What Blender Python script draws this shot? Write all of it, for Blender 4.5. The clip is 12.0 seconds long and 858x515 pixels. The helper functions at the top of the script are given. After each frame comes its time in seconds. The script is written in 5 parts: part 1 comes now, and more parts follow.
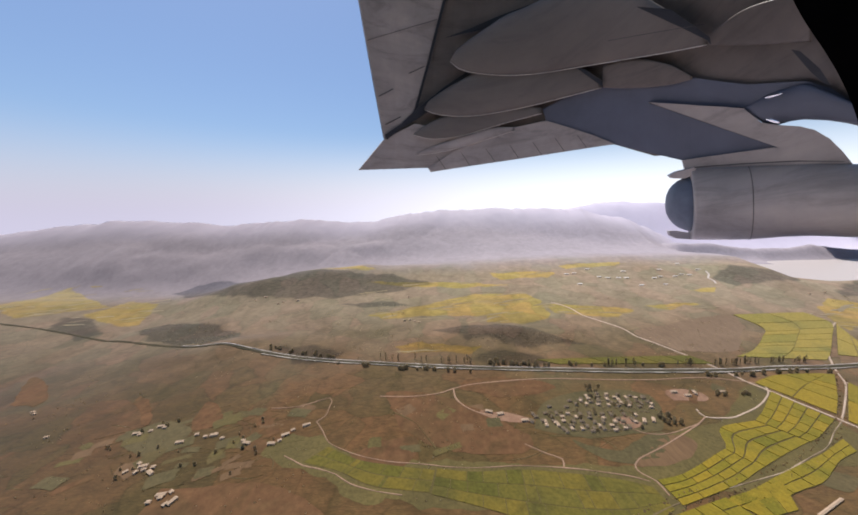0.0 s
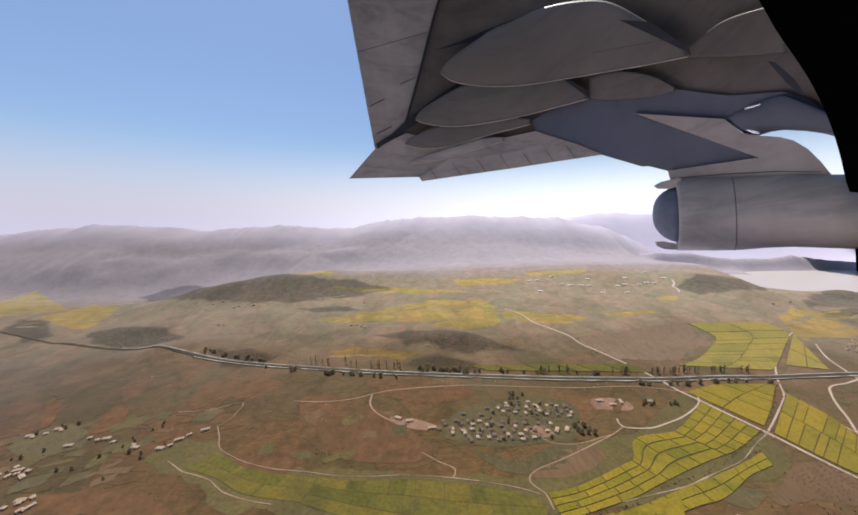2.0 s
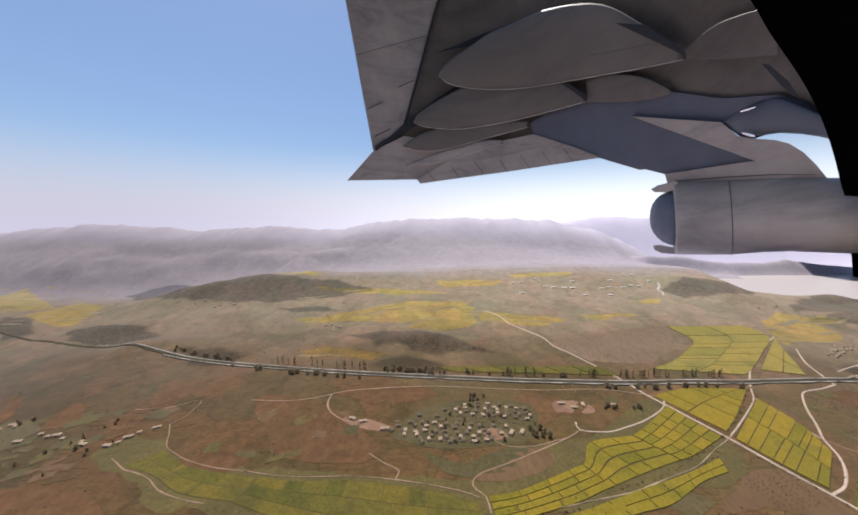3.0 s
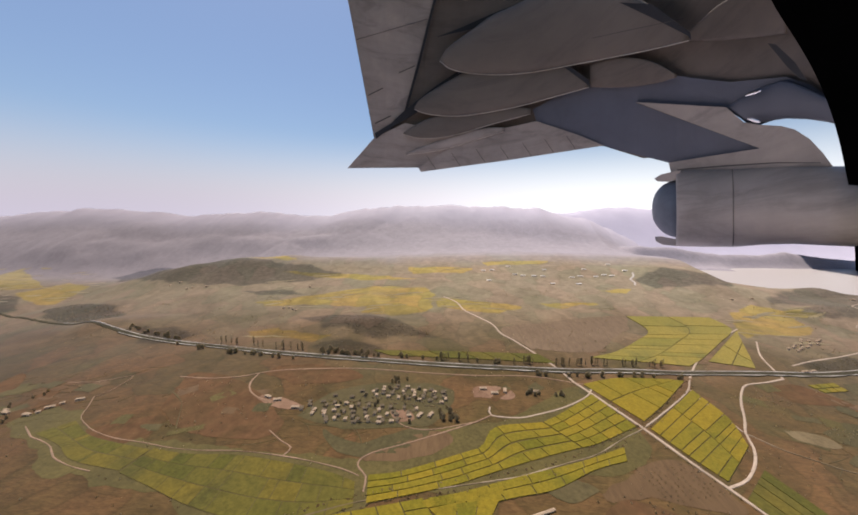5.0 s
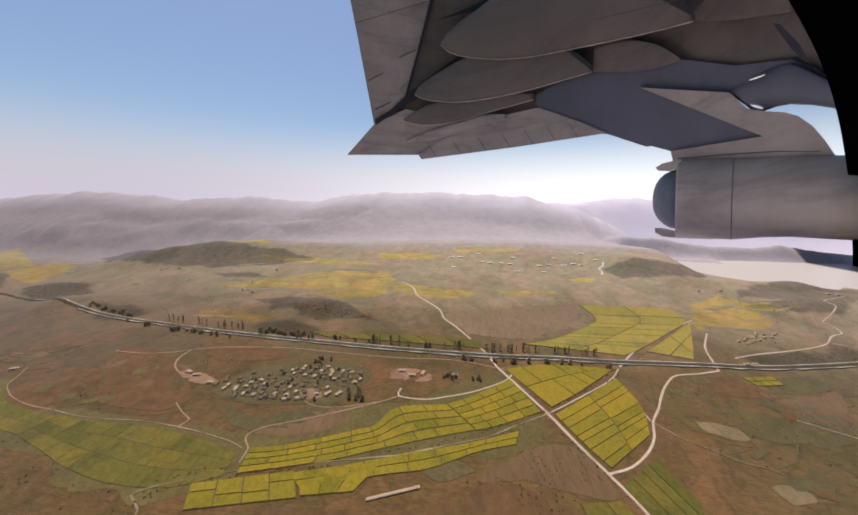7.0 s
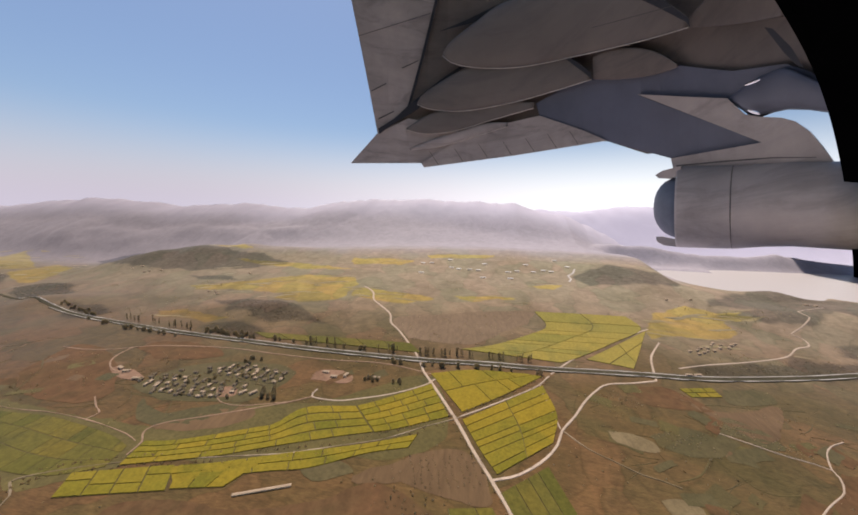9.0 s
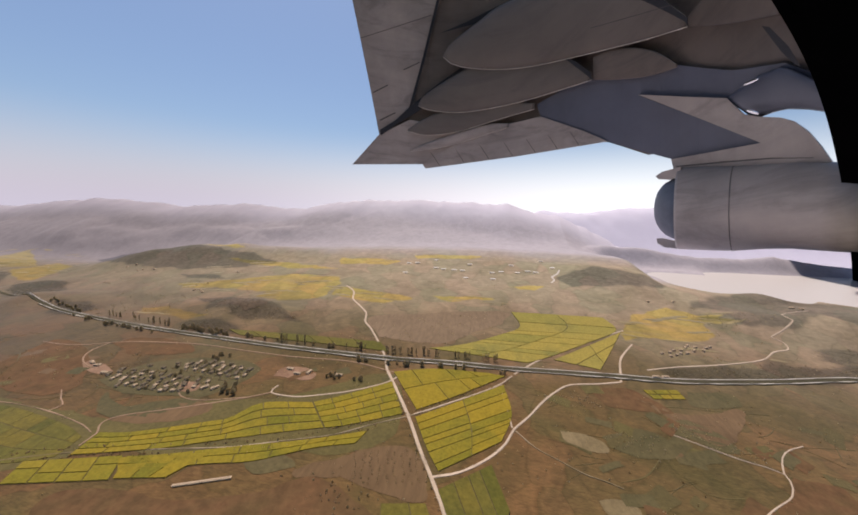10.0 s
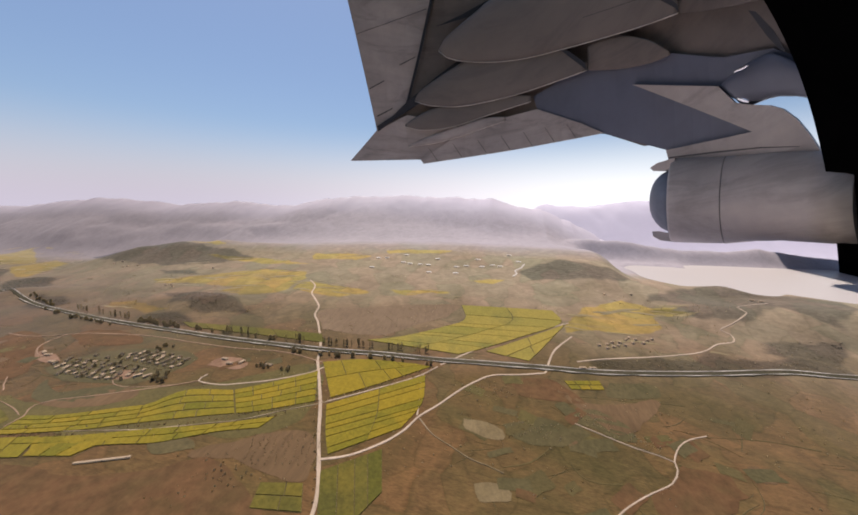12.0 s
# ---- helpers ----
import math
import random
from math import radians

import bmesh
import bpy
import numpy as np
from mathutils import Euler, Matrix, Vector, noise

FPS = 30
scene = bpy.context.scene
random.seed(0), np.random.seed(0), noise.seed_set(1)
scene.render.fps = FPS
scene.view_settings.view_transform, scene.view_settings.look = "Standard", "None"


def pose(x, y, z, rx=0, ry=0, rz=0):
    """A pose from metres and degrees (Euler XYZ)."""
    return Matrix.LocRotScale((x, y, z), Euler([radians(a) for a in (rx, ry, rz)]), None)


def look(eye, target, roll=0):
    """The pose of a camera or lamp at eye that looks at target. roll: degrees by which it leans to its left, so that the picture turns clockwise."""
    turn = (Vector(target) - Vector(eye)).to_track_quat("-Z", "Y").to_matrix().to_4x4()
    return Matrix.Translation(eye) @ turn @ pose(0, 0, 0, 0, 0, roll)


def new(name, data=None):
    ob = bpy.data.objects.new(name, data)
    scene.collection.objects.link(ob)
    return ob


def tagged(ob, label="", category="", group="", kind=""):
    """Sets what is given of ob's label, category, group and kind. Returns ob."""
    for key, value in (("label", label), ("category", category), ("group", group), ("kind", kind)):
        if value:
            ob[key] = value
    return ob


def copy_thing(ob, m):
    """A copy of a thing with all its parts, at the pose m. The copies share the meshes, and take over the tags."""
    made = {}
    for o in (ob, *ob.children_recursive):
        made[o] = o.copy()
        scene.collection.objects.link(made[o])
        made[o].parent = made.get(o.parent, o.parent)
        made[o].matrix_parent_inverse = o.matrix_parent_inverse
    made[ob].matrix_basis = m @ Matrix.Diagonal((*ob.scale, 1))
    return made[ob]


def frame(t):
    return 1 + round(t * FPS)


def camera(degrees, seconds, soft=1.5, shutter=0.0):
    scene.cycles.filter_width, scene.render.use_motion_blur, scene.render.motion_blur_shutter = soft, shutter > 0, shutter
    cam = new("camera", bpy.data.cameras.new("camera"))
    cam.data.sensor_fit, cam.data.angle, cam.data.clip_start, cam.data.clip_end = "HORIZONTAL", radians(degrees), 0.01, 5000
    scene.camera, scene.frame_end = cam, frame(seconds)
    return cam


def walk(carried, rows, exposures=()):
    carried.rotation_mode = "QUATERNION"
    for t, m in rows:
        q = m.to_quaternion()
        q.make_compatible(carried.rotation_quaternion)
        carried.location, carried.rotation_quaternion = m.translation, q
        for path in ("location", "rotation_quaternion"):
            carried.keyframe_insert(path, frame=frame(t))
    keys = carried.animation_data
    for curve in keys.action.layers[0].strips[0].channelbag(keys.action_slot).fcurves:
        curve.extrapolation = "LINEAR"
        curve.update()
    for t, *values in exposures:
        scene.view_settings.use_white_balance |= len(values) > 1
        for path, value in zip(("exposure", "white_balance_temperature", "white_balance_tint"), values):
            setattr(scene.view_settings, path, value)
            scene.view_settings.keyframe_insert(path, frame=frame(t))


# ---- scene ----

# The path: a straight, gently sinking flight over a valley; rows of seconds, x, y, z, pitch, lean, yaw.
cam = camera(105.16, 12.0, soft=1.8)
PATH = [
    (0.0, 0.0, 0.0, 165.0, -8.054, 1.311, 0.031),
    (0.5, 18.75, 1.76, 162.0, -7.531, 1.262, -0.175),
    (1.0, 37.5, 3.5, 159.15, -7.06, 1.077, -0.08),
    (1.5, 56.25, 5.22, 156.46, -6.661, 0.975, 0.167),
    (2.0, 75.0, 6.91, 153.91, -6.257, 0.748, 0.407),
    (2.5, 93.75, 8.6, 151.51, -5.916, 0.463, 0.649),
    (3.0, 112.5, 10.26, 149.26, -5.711, 0.372, 1.027),
    (5.0, 187.5, 16.71, 141.76, -7.433, -0.242, 3.117),
    (5.5, 206.25, 18.27, 140.26, -8.565, -0.521, 3.567),
    (6.0, 225.0, 19.82, 138.9, -9.218, -0.819, 4.053),
    (6.5, 243.75, 21.34, 137.7, -9.372, -1.017, 4.466),
    (7.0, 262.5, 22.85, 136.65, -9.319, -0.983, 5.037),
    (9.0, 337.5, 28.68, 133.94, -7.952, -1.21, 7.497),
    (9.5, 356.25, 30.09, 133.64, -7.812, -1.378, 8.089),
    (10.0, 375.0, 31.48, 133.48, -7.776, -1.351, 8.724),
    (10.5, 393.75, 32.85, 133.48, -7.742, -1.163, 9.237),
    (11.0, 412.5, 34.2, 133.63, -7.905, -0.955, 9.775),
    (11.5, 431.25, 35.53, 133.92, -8.336, -0.849, 10.278),
    (12.0, 450.0, 36.84, 134.37, -8.598, -0.657, 10.622),
]
walk(cam, [(t, pose(x, y, z, 90 + p, 0, yw) @ pose(0, 0, 0, 0, 0, -ln)) for t, x, y, z, p, ln, yw in PATH],
     [(0.0, 0.38, 5980, 13), (3.2, 0.38, 5980, 13), (5.5, 0.3, 6380, 14), (12.0, 0.3, 6360, 14)])

# ---- light ----
SUN_ELEV, SUN_AZ = 70.0, -25.0          # azimuth clockwise from +y
world = bpy.data.worlds.new("sky")
scene.world = world
world.use_nodes = True
wn = world.node_tree
sky = wn.nodes.new("ShaderNodeTexSky")
sky.sky_type = "NISHITA"
sky.sun_disc = False
sky.sun_elevation, sky.sun_rotation = radians(SUN_ELEV), radians(SUN_AZ)
sky.altitude, sky.air_density, sky.dust_density, sky.ozone_density = 300, 1.2, 1.6, 3.5
wn.links.new(sky.outputs[0], wn.nodes["Background"].inputs[0])
wn.nodes["Background"].inputs[1].default_value = 0.086
sun = bpy.data.lights.new("sun", "SUN")
sun.energy, sun.angle, sun.color = 4.6, radians(0.5), (1.0, 0.9, 0.77)
sun_ob = new("sun", sun)
sun_ob.matrix_world = look((0, 0, 900), (-math.sin(radians(SUN_AZ)) * 100, -math.cos(radians(SUN_AZ)) * 100, 900 - 100 * math.tan(radians(SUN_ELEV))))

# ---- materials ----
def nodes_of(name):
    m = bpy.data.materials.new(name)
    m.use_nodes = True
    t = m.node_tree
    return m, t, t.nodes["Principled BSDF"]


def noise_tex(t, scale, detail=4.0, rough=0.6, vec=None, dist=0.0):
    n = t.nodes.new("ShaderNodeTexNoise")
    n.inputs["Scale"].default_value, n.inputs["Detail"].default_value = scale, detail
    n.inputs["Roughness"].default_value, n.inputs["Distortion"].default_value = rough, dist
    if vec is not None:
        t.links.new(vec, n.inputs["Vector"])
    return n


def ramp(t, fac, stops):
    r = t.nodes.new("ShaderNodeValToRGB")
    e = r.color_ramp.elements
    while len(e) < len(stops):
        e.new(0.5)
    for k, (pos, col) in zip(e, stops):
        k.position, k.color = pos, (*col, 1)
    t.links.new(fac, r.inputs[0])
    return r


def blend(t, kind, fac, a, b):
    m = t.nodes.new("ShaderNodeMix")
    m.data_type, m.blend_type = "RGBA", kind
    if isinstance(fac, float):
        m.inputs[0].default_value = fac
    else:
        t.links.new(fac, m.inputs[0])
    for s, v in ((6, a), (7, b)):
        if isinstance(v, tuple):
            m.inputs[s].default_value = (*v, 1)
        else:
            t.links.new(v, m.inputs[s])
    return m.outputs[2]


def earth(name, stops, big=0.012, small=0.25, mottle=0.35, rough=0.95, bump=0.3, stretch=(1, 1, 1), per_object=0.0, sheen=0.3):
    """Soil, crops and turf: a large and a small noise in world metres."""
    m, t, b = nodes_of(name)
    geo = t.nodes.new("ShaderNodeNewGeometry")
    mp = t.nodes.new("ShaderNodeMapping")
    mp.inputs["Scale"].default_value = stretch
    t.links.new(geo.outputs["Position"], mp.inputs[0])
    n1 = noise_tex(t, big, 5, 0.6, geo.outputs["Position"], 0.4)
    n2 = noise_tex(t, small, 3, 0.7, mp.outputs[0])
    c1 = ramp(t, n1.outputs[0], stops)
    c2 = ramp(t, n2.outputs[0], [(0.3, (0.45, 0.45, 0.45)), (0.7, (1.4, 1.4, 1.4))])
    col = blend(t, "MULTIPLY", mottle, c1.outputs[0], c2.outputs[0])
    if per_object:
        oi = t.nodes.new("ShaderNodeObjectInfo")
        tint = ramp(t, oi.outputs["Random"], [(0.0, (0.72, 0.82, 0.7)), (0.5, (1, 1, 1)), (1.0, (1.25, 1.12, 0.9))])
        col = blend(t, "MULTIPLY", per_object, col, tint.outputs[0])
    t.links.new(col, b.inputs["Base Color"])
    b.inputs["Roughness"].default_value = rough
    b.inputs["Specular IOR Level"].default_value = 0.15
    b.inputs["Sheen Weight"].default_value, b.inputs["Sheen Roughness"].default_value = sheen, 0.35
    b.inputs["Sheen Tint"].default_value = (1.0, 0.86, 0.78, 1)
    bp = t.nodes.new("ShaderNodeBump")
    bp.inputs["Strength"].default_value, bp.inputs["Distance"].default_value = bump, 0.5
    t.links.new(n2.outputs[0], bp.inputs["Height"])
    t.links.new(bp.outputs[0], b.inputs["Normal"])
    return m


def solid(name, col, rough=0.6, metal=0.0, vary=0.25, scale=0.5, spec=0.5, grime=0.0):
    m, t, b = nodes_of(name)
    tc = t.nodes.new("ShaderNodeTexCoord")
    n = noise_tex(t, scale, 5, 0.65, tc.outputs["Object"])
    r = ramp(t, n.outputs[0], [(0.3, tuple(c * (1 - vary) for c in col)), (0.7, tuple(min(1.0, c * (1 + vary)) for c in col))])
    col = r.outputs[0]
    if grime:
        mp = t.nodes.new("ShaderNodeMapping")
        mp.inputs["Scale"].default_value, mp.inputs["Rotation"].default_value = (0.5, 2.2, 0.5), (0, 0, 0.15)
        t.links.new(tc.outputs["Object"], mp.inputs[0])
        g = noise_tex(t, 1.1, 6, 0.7, mp.outputs[0], 0.8)
        col = blend(t, "MULTIPLY", grime, col, ramp(t, g.outputs[0], [(0.36, (0.35, 0.33, 0.33)), (0.5, (0.95, 0.93, 0.9)), (0.68, (1.25, 1.2, 1.12))]).outputs[0])
    t.links.new(col, b.inputs["Base Color"])
    b.inputs["Roughness"].default_value, b.inputs["Metallic"].default_value, b.inputs["Specular IOR Level"].default_value = rough, metal, spec
    return m


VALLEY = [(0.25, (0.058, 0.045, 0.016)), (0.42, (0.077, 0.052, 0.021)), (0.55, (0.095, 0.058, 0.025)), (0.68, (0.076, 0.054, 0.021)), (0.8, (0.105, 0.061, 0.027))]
# beyond the valley the haze is put into the base colours, paler with distance
HAZY_FOOT = [(0.3, (0.18, 0.148, 0.1)), (0.5, (0.222, 0.181, 0.128)), (0.7, (0.2, 0.168, 0.114))]
HAZY_SPUR = [(0.3, (0.27, 0.245, 0.255)), (0.5, (0.28, 0.254, 0.265)), (0.7, (0.29, 0.262, 0.273))]
HAZY_SLOPE = [(0.3, (0.42, 0.39, 0.43)), (0.5, (0.43, 0.4, 0.44)), (0.7, (0.44, 0.41, 0.45))]


def ground_cover():
    m, t, b = nodes_of("ground_cover")
    geo = t.nodes.new("ShaderNodeNewGeometry")
    pos = geo.outputs["Position"]
    big = noise_tex(t, 0.011, 6, 0.62, pos, 0.5)
    mid = noise_tex(t, 0.06, 5, 0.65, pos, 0.8)
    mp = t.nodes.new("ShaderNodeMapping")
    mp.inputs["Scale"].default_value, mp.inputs["Rotation"].default_value = (0.35, 1.4, 1), (0, 0, 0.5)
    t.links.new(pos, mp.inputs[0])
    fine = noise_tex(t, 0.3, 4, 0.7, mp.outputs[0], 0.6)
    wob = noise_tex(t, 0.03, 2, 0.5, pos)
    off = t.nodes.new("ShaderNodeVectorMath")
    off.operation = "MULTIPLY_ADD"
    off.inputs[1].default_value = (30, 30, 0)
    t.links.new(wob.outputs["Color"], off.inputs[0])
    t.links.new(pos, off.inputs[2])
    vo = t.nodes.new("ShaderNodeTexVoronoi")
    vo.inputs["Scale"].default_value = 0.026
    t.links.new(off.outputs[0], vo.inputs["Vector"])
    sep = t.nodes.new("ShaderNodeSeparateColor")
    t.links.new(vo.outputs["Color"], sep.inputs[0])
    plot = ramp(t, sep.outputs[0], [(0.0, (0.76, 0.86, 0.7)), (0.3, (1.0, 0.95, 0.85)), (0.55, (1.12, 0.95, 0.87)), (0.75, (0.84, 0.94, 0.76)), (1.0, (1.22, 1.03, 0.93))])
    edge = t.nodes.new("ShaderNodeTexVoronoi")
    edge.feature = "DISTANCE_TO_EDGE"
    edge.inputs["Scale"].default_value = 0.026
    t.links.new(off.outputs[0], edge.inputs["Vector"])
    hedge = ramp(t, edge.outputs["Distance"], [(0.0, (0.62, 0.66, 0.58)), (0.03, (1, 1, 1))])
    val = ramp(t, big.outputs[0], VALLEY).outputs[0]
    val = blend(t, "MULTIPLY", 0.75, val, plot.outputs[0])
    val = blend(t, "MULTIPLY", 0.6, val, hedge.outputs[0])
    val = blend(t, "MULTIPLY", 0.55, val, ramp(t, mid.outputs[0], [(0.3, (0.55, 0.6, 0.55)), (0.7, (1.4, 1.3, 1.25))]).outputs[0])
    val = blend(t, "MULTIPLY", 0.5, val, ramp(t, fine.outputs[0], [(0.3, (0.55, 0.55, 0.55)), (0.7, (1.35, 1.35, 1.35))]).outputs[0])
    grit = noise_tex(t, 0.9, 3, 0.65, mp.outputs[0], 0.5)
    val = blend(t, "MULTIPLY", 0.4, val, ramp(t, grit.outputs[0], [(0.35, (0.5, 0.52, 0.5)), (0.65, (1.45, 1.4, 1.35))]).outputs[0])
    foot = blend(t, "MULTIPLY", 0.6, ramp(t, big.outputs[0], HAZY_FOOT).outputs[0], ramp(t, mid.outputs[0], [(0.3, (0.6, 0.6, 0.6)), (0.7, (1.3, 1.3, 1.3))]).outputs[0])
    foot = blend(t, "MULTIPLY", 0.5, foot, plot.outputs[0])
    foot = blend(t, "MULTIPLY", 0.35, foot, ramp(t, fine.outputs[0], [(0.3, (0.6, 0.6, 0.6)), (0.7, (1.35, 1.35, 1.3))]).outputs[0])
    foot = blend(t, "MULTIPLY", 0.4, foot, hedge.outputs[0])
    slope = ramp(t, big.outputs[0], HAZY_SLOPE).outputs[0]
    spur = blend(t, "MULTIPLY", 0.5, ramp(t, big.outputs[0], HAZY_SPUR).outputs[0], ramp(t, mid.outputs[0], [(0.3, (0.75, 0.75, 0.75)), (0.7, (1.2, 1.2, 1.2))]).outputs[0])
    xyz = t.nodes.new("ShaderNodeSeparateXYZ")
    t.links.new(pos, xyz.inputs[0])

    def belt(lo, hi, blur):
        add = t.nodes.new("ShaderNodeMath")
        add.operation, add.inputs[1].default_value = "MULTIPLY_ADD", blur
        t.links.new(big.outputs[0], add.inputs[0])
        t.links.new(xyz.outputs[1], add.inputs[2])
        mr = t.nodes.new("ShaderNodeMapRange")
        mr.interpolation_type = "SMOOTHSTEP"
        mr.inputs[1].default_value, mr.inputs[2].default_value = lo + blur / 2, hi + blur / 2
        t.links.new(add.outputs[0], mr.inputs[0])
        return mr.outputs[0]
    # painted haze, belt by belt along y: valley, foot, spurs, ranges
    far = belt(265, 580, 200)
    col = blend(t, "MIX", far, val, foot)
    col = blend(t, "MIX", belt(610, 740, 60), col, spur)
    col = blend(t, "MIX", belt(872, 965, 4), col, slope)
    # sunward haze painted in: base colour darker west, paler and bluer east
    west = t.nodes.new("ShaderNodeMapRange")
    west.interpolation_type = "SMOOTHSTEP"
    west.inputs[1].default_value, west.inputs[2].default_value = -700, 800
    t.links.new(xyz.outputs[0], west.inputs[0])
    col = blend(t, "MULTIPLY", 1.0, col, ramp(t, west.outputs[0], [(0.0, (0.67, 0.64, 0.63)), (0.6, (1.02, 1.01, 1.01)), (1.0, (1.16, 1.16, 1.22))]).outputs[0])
    def grown(name, ragged, lo, hi):
        at = t.nodes.new("ShaderNodeAttribute")
        at.attribute_name = name
        add = t.nodes.new("ShaderNodeMath")
        add.operation, add.inputs[1].default_value = "MULTIPLY_ADD", ragged
        t.links.new(mid.outputs[0], add.inputs[0])
        t.links.new(at.outputs["Fac"], add.inputs[2])
        mr = t.nodes.new("ShaderNodeMapRange")
        mr.interpolation_type = "SMOOTHSTEP"
        mr.inputs[1].default_value, mr.inputs[2].default_value = lo + ragged / 2, hi + ragged / 2
        t.links.new(add.outputs[0], mr.inputs[0])
        return mr.outputs[0]
    rows_of = t.nodes.new("ShaderNodeMapping")
    rows_of.inputs["Scale"].default_value, rows_of.inputs["Rotation"].default_value = (0.12, 1.0, 1), (0, 0, -0.12)
    t.links.new(pos, rows_of.inputs[0])
    strips = noise_tex(t, 0.11, 3, 0.6, rows_of.outputs[0], 0.3)
    straw = blend(t, "MULTIPLY", 1.0, col, ramp(t, strips.outputs[0], [(0.3, (1.12, 1.07, 0.74)), (0.45, (1.3, 1.21, 0.6)), (0.6, (1.38, 1.28, 0.58)), (0.75, (1.2, 1.13, 0.66))]).outputs[0])
    col = blend(t, "MIX", grown("stubble", 0.5, 0.3, 0.6), col, straw)
    brush = blend(t, "MULTIPLY", 1.0, col, ramp(t, fine.outputs[0], [(0.3, (0.44, 0.47, 0.5)), (0.7, (0.62, 0.64, 0.68))]).outputs[0])
    col = blend(t, "MIX", grown("wood", 0.7, 0.2, 0.75), col, brush)
    soft = t.nodes.new("ShaderNodeMapRange")
    soft.inputs[3].default_value, soft.inputs[4].default_value = 0.4, 0.08
    t.links.new(far, soft.inputs[0])
    t.links.new(soft.outputs[0], b.inputs["Sheen Weight"])
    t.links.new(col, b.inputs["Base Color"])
    b.inputs["Roughness"].default_value, b.inputs["Specular IOR Level"].default_value = 0.95, 0.15
    b.inputs["Sheen Roughness"].default_value = 0.35
    b.inputs["Sheen Tint"].default_value = (1.0, 0.86, 0.78, 1)
    bp = t.nodes.new("ShaderNodeBump")
    bp.inputs["Strength"].default_value, bp.inputs["Distance"].default_value = 0.35, 1.0
    t.links.new(mid.outputs[0], bp.inputs["Height"])
    calm = t.nodes.new("ShaderNodeMapRange")
    calm.inputs[3].default_value, calm.inputs[4].default_value = 0.35, 0.05
    t.links.new(far, calm.inputs[0])
    t.links.new(calm.outputs[0], bp.inputs["Strength"])
    t.links.new(bp.outputs[0], b.inputs["Normal"])
    return m


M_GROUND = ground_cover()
M_RICE = earth("ripe_rice", [(0.3, (0.147, 0.114, 0.01)), (0.5, (0.178, 0.133, 0.012)), (0.7, (0.126, 0.106, 0.011))], 0.03, 0.5, 0.45, per_object=0.65)
# the same rice for the far blocks, with haze painted in as paleness
M_RICE_HAZED = earth("hazy_ripe_rice", [(0.3, (0.175, 0.145, 0.03)), (0.5, (0.215, 0.17, 0.036)), (0.7, (0.15, 0.13, 0.032))], 0.03, 0.5, 0.45, per_object=0.5)
M_OCHRE = earth("ochre_stubble", [(0.3, (0.16, 0.128, 0.07)), (0.7, (0.22, 0.17, 0.08))], 0.03, 0.12, 0.45, sheen=0.7, stretch=(0.35, 1.8, 1))
M_RICE_GREEN = earth("green_rice", [(0.3, (0.068, 0.06, 0.014)), (0.5, (0.1, 0.082, 0.015)), (0.7, (0.076, 0.067, 0.014))], 0.03, 0.4, 0.5, per_object=0.8)
M_OLIVE = earth("olive_rice_land", [(0.3, (0.068, 0.055, 0.02)), (0.7, (0.1, 0.078, 0.026))], 0.03, 0.4, 0.45)
M_BUND = earth("bund_turf", [(0.3, (0.058, 0.046, 0.018)), (0.7, (0.09, 0.068, 0.026))], 0.05, 0.6, 0.4)
M_RED = earth("red_soil", [(0.28, (0.073, 0.045, 0.018)), (0.45, (0.1, 0.052, 0.023)), (0.6, (0.085, 0.049, 0.021)), (0.75, (0.067, 0.044, 0.017))], 0.03, 0.15, 0.5, sheen=0.12)
M_YARD = earth("reddish_yard", [(0.3, (0.15, 0.085, 0.05)), (0.7, (0.215, 0.13, 0.082))], 0.05, 0.3, 0.4)
M_BROWN = earth("ploughed_soil", [(0.3, (0.092, 0.056, 0.027)), (0.7, (0.126, 0.077, 0.038))], 0.02, 0.3, 0.4, stretch=(1, 0.2, 1))
M_FALLOW = earth("pale_fallow_soil", [(0.3, (0.125, 0.085, 0.05)), (0.7, (0.16, 0.11, 0.067))], 0.02, 0.3, 0.35, stretch=(1, 0.3, 1))
M_GREEN = earth("meadow", [(0.3, (0.06, 0.051, 0.021)), (0.7, (0.088, 0.068, 0.03))], 0.03, 0.3, 0.45)
M_PALE = earth("pale_stony_soil", [(0.3, (0.12, 0.088, 0.043)), (0.7, (0.165, 0.122, 0.064))], 0.05, 0.3, 0.4)
M_ROAD = earth("dirt_road", [(0.3, (0.31, 0.238, 0.172)), (0.7, (0.42, 0.325, 0.245))], 0.03, 0.4, 0.35)
M_LANE = earth("reddish_lane", [(0.3, (0.19, 0.122, 0.076)), (0.7, (0.27, 0.175, 0.115))], 0.03, 0.4, 0.4)
M_STREAM = earth("dry_streambed", [(0.35, (0.11, 0.083, 0.042)), (0.5, (0.175, 0.13, 0.078)), (0.65, (0.33, 0.26, 0.18))], 0.02, 0.3, 0.4)
M_BALLAST = earth("rail_ballast", [(0.3, (0.34, 0.3, 0.26)), (0.7, (0.5, 0.45, 0.4))], 0.05, 0.6, 0.4)
M_BANK = earth("embankment_grass", [(0.3, (0.045, 0.041, 0.028)), (0.7, (0.07, 0.06, 0.038))], 0.04, 0.4, 0.4, sheen=0.05)
M_BANK.node_tree.nodes["Principled BSDF"].inputs["Specular IOR Level"].default_value = 0.0


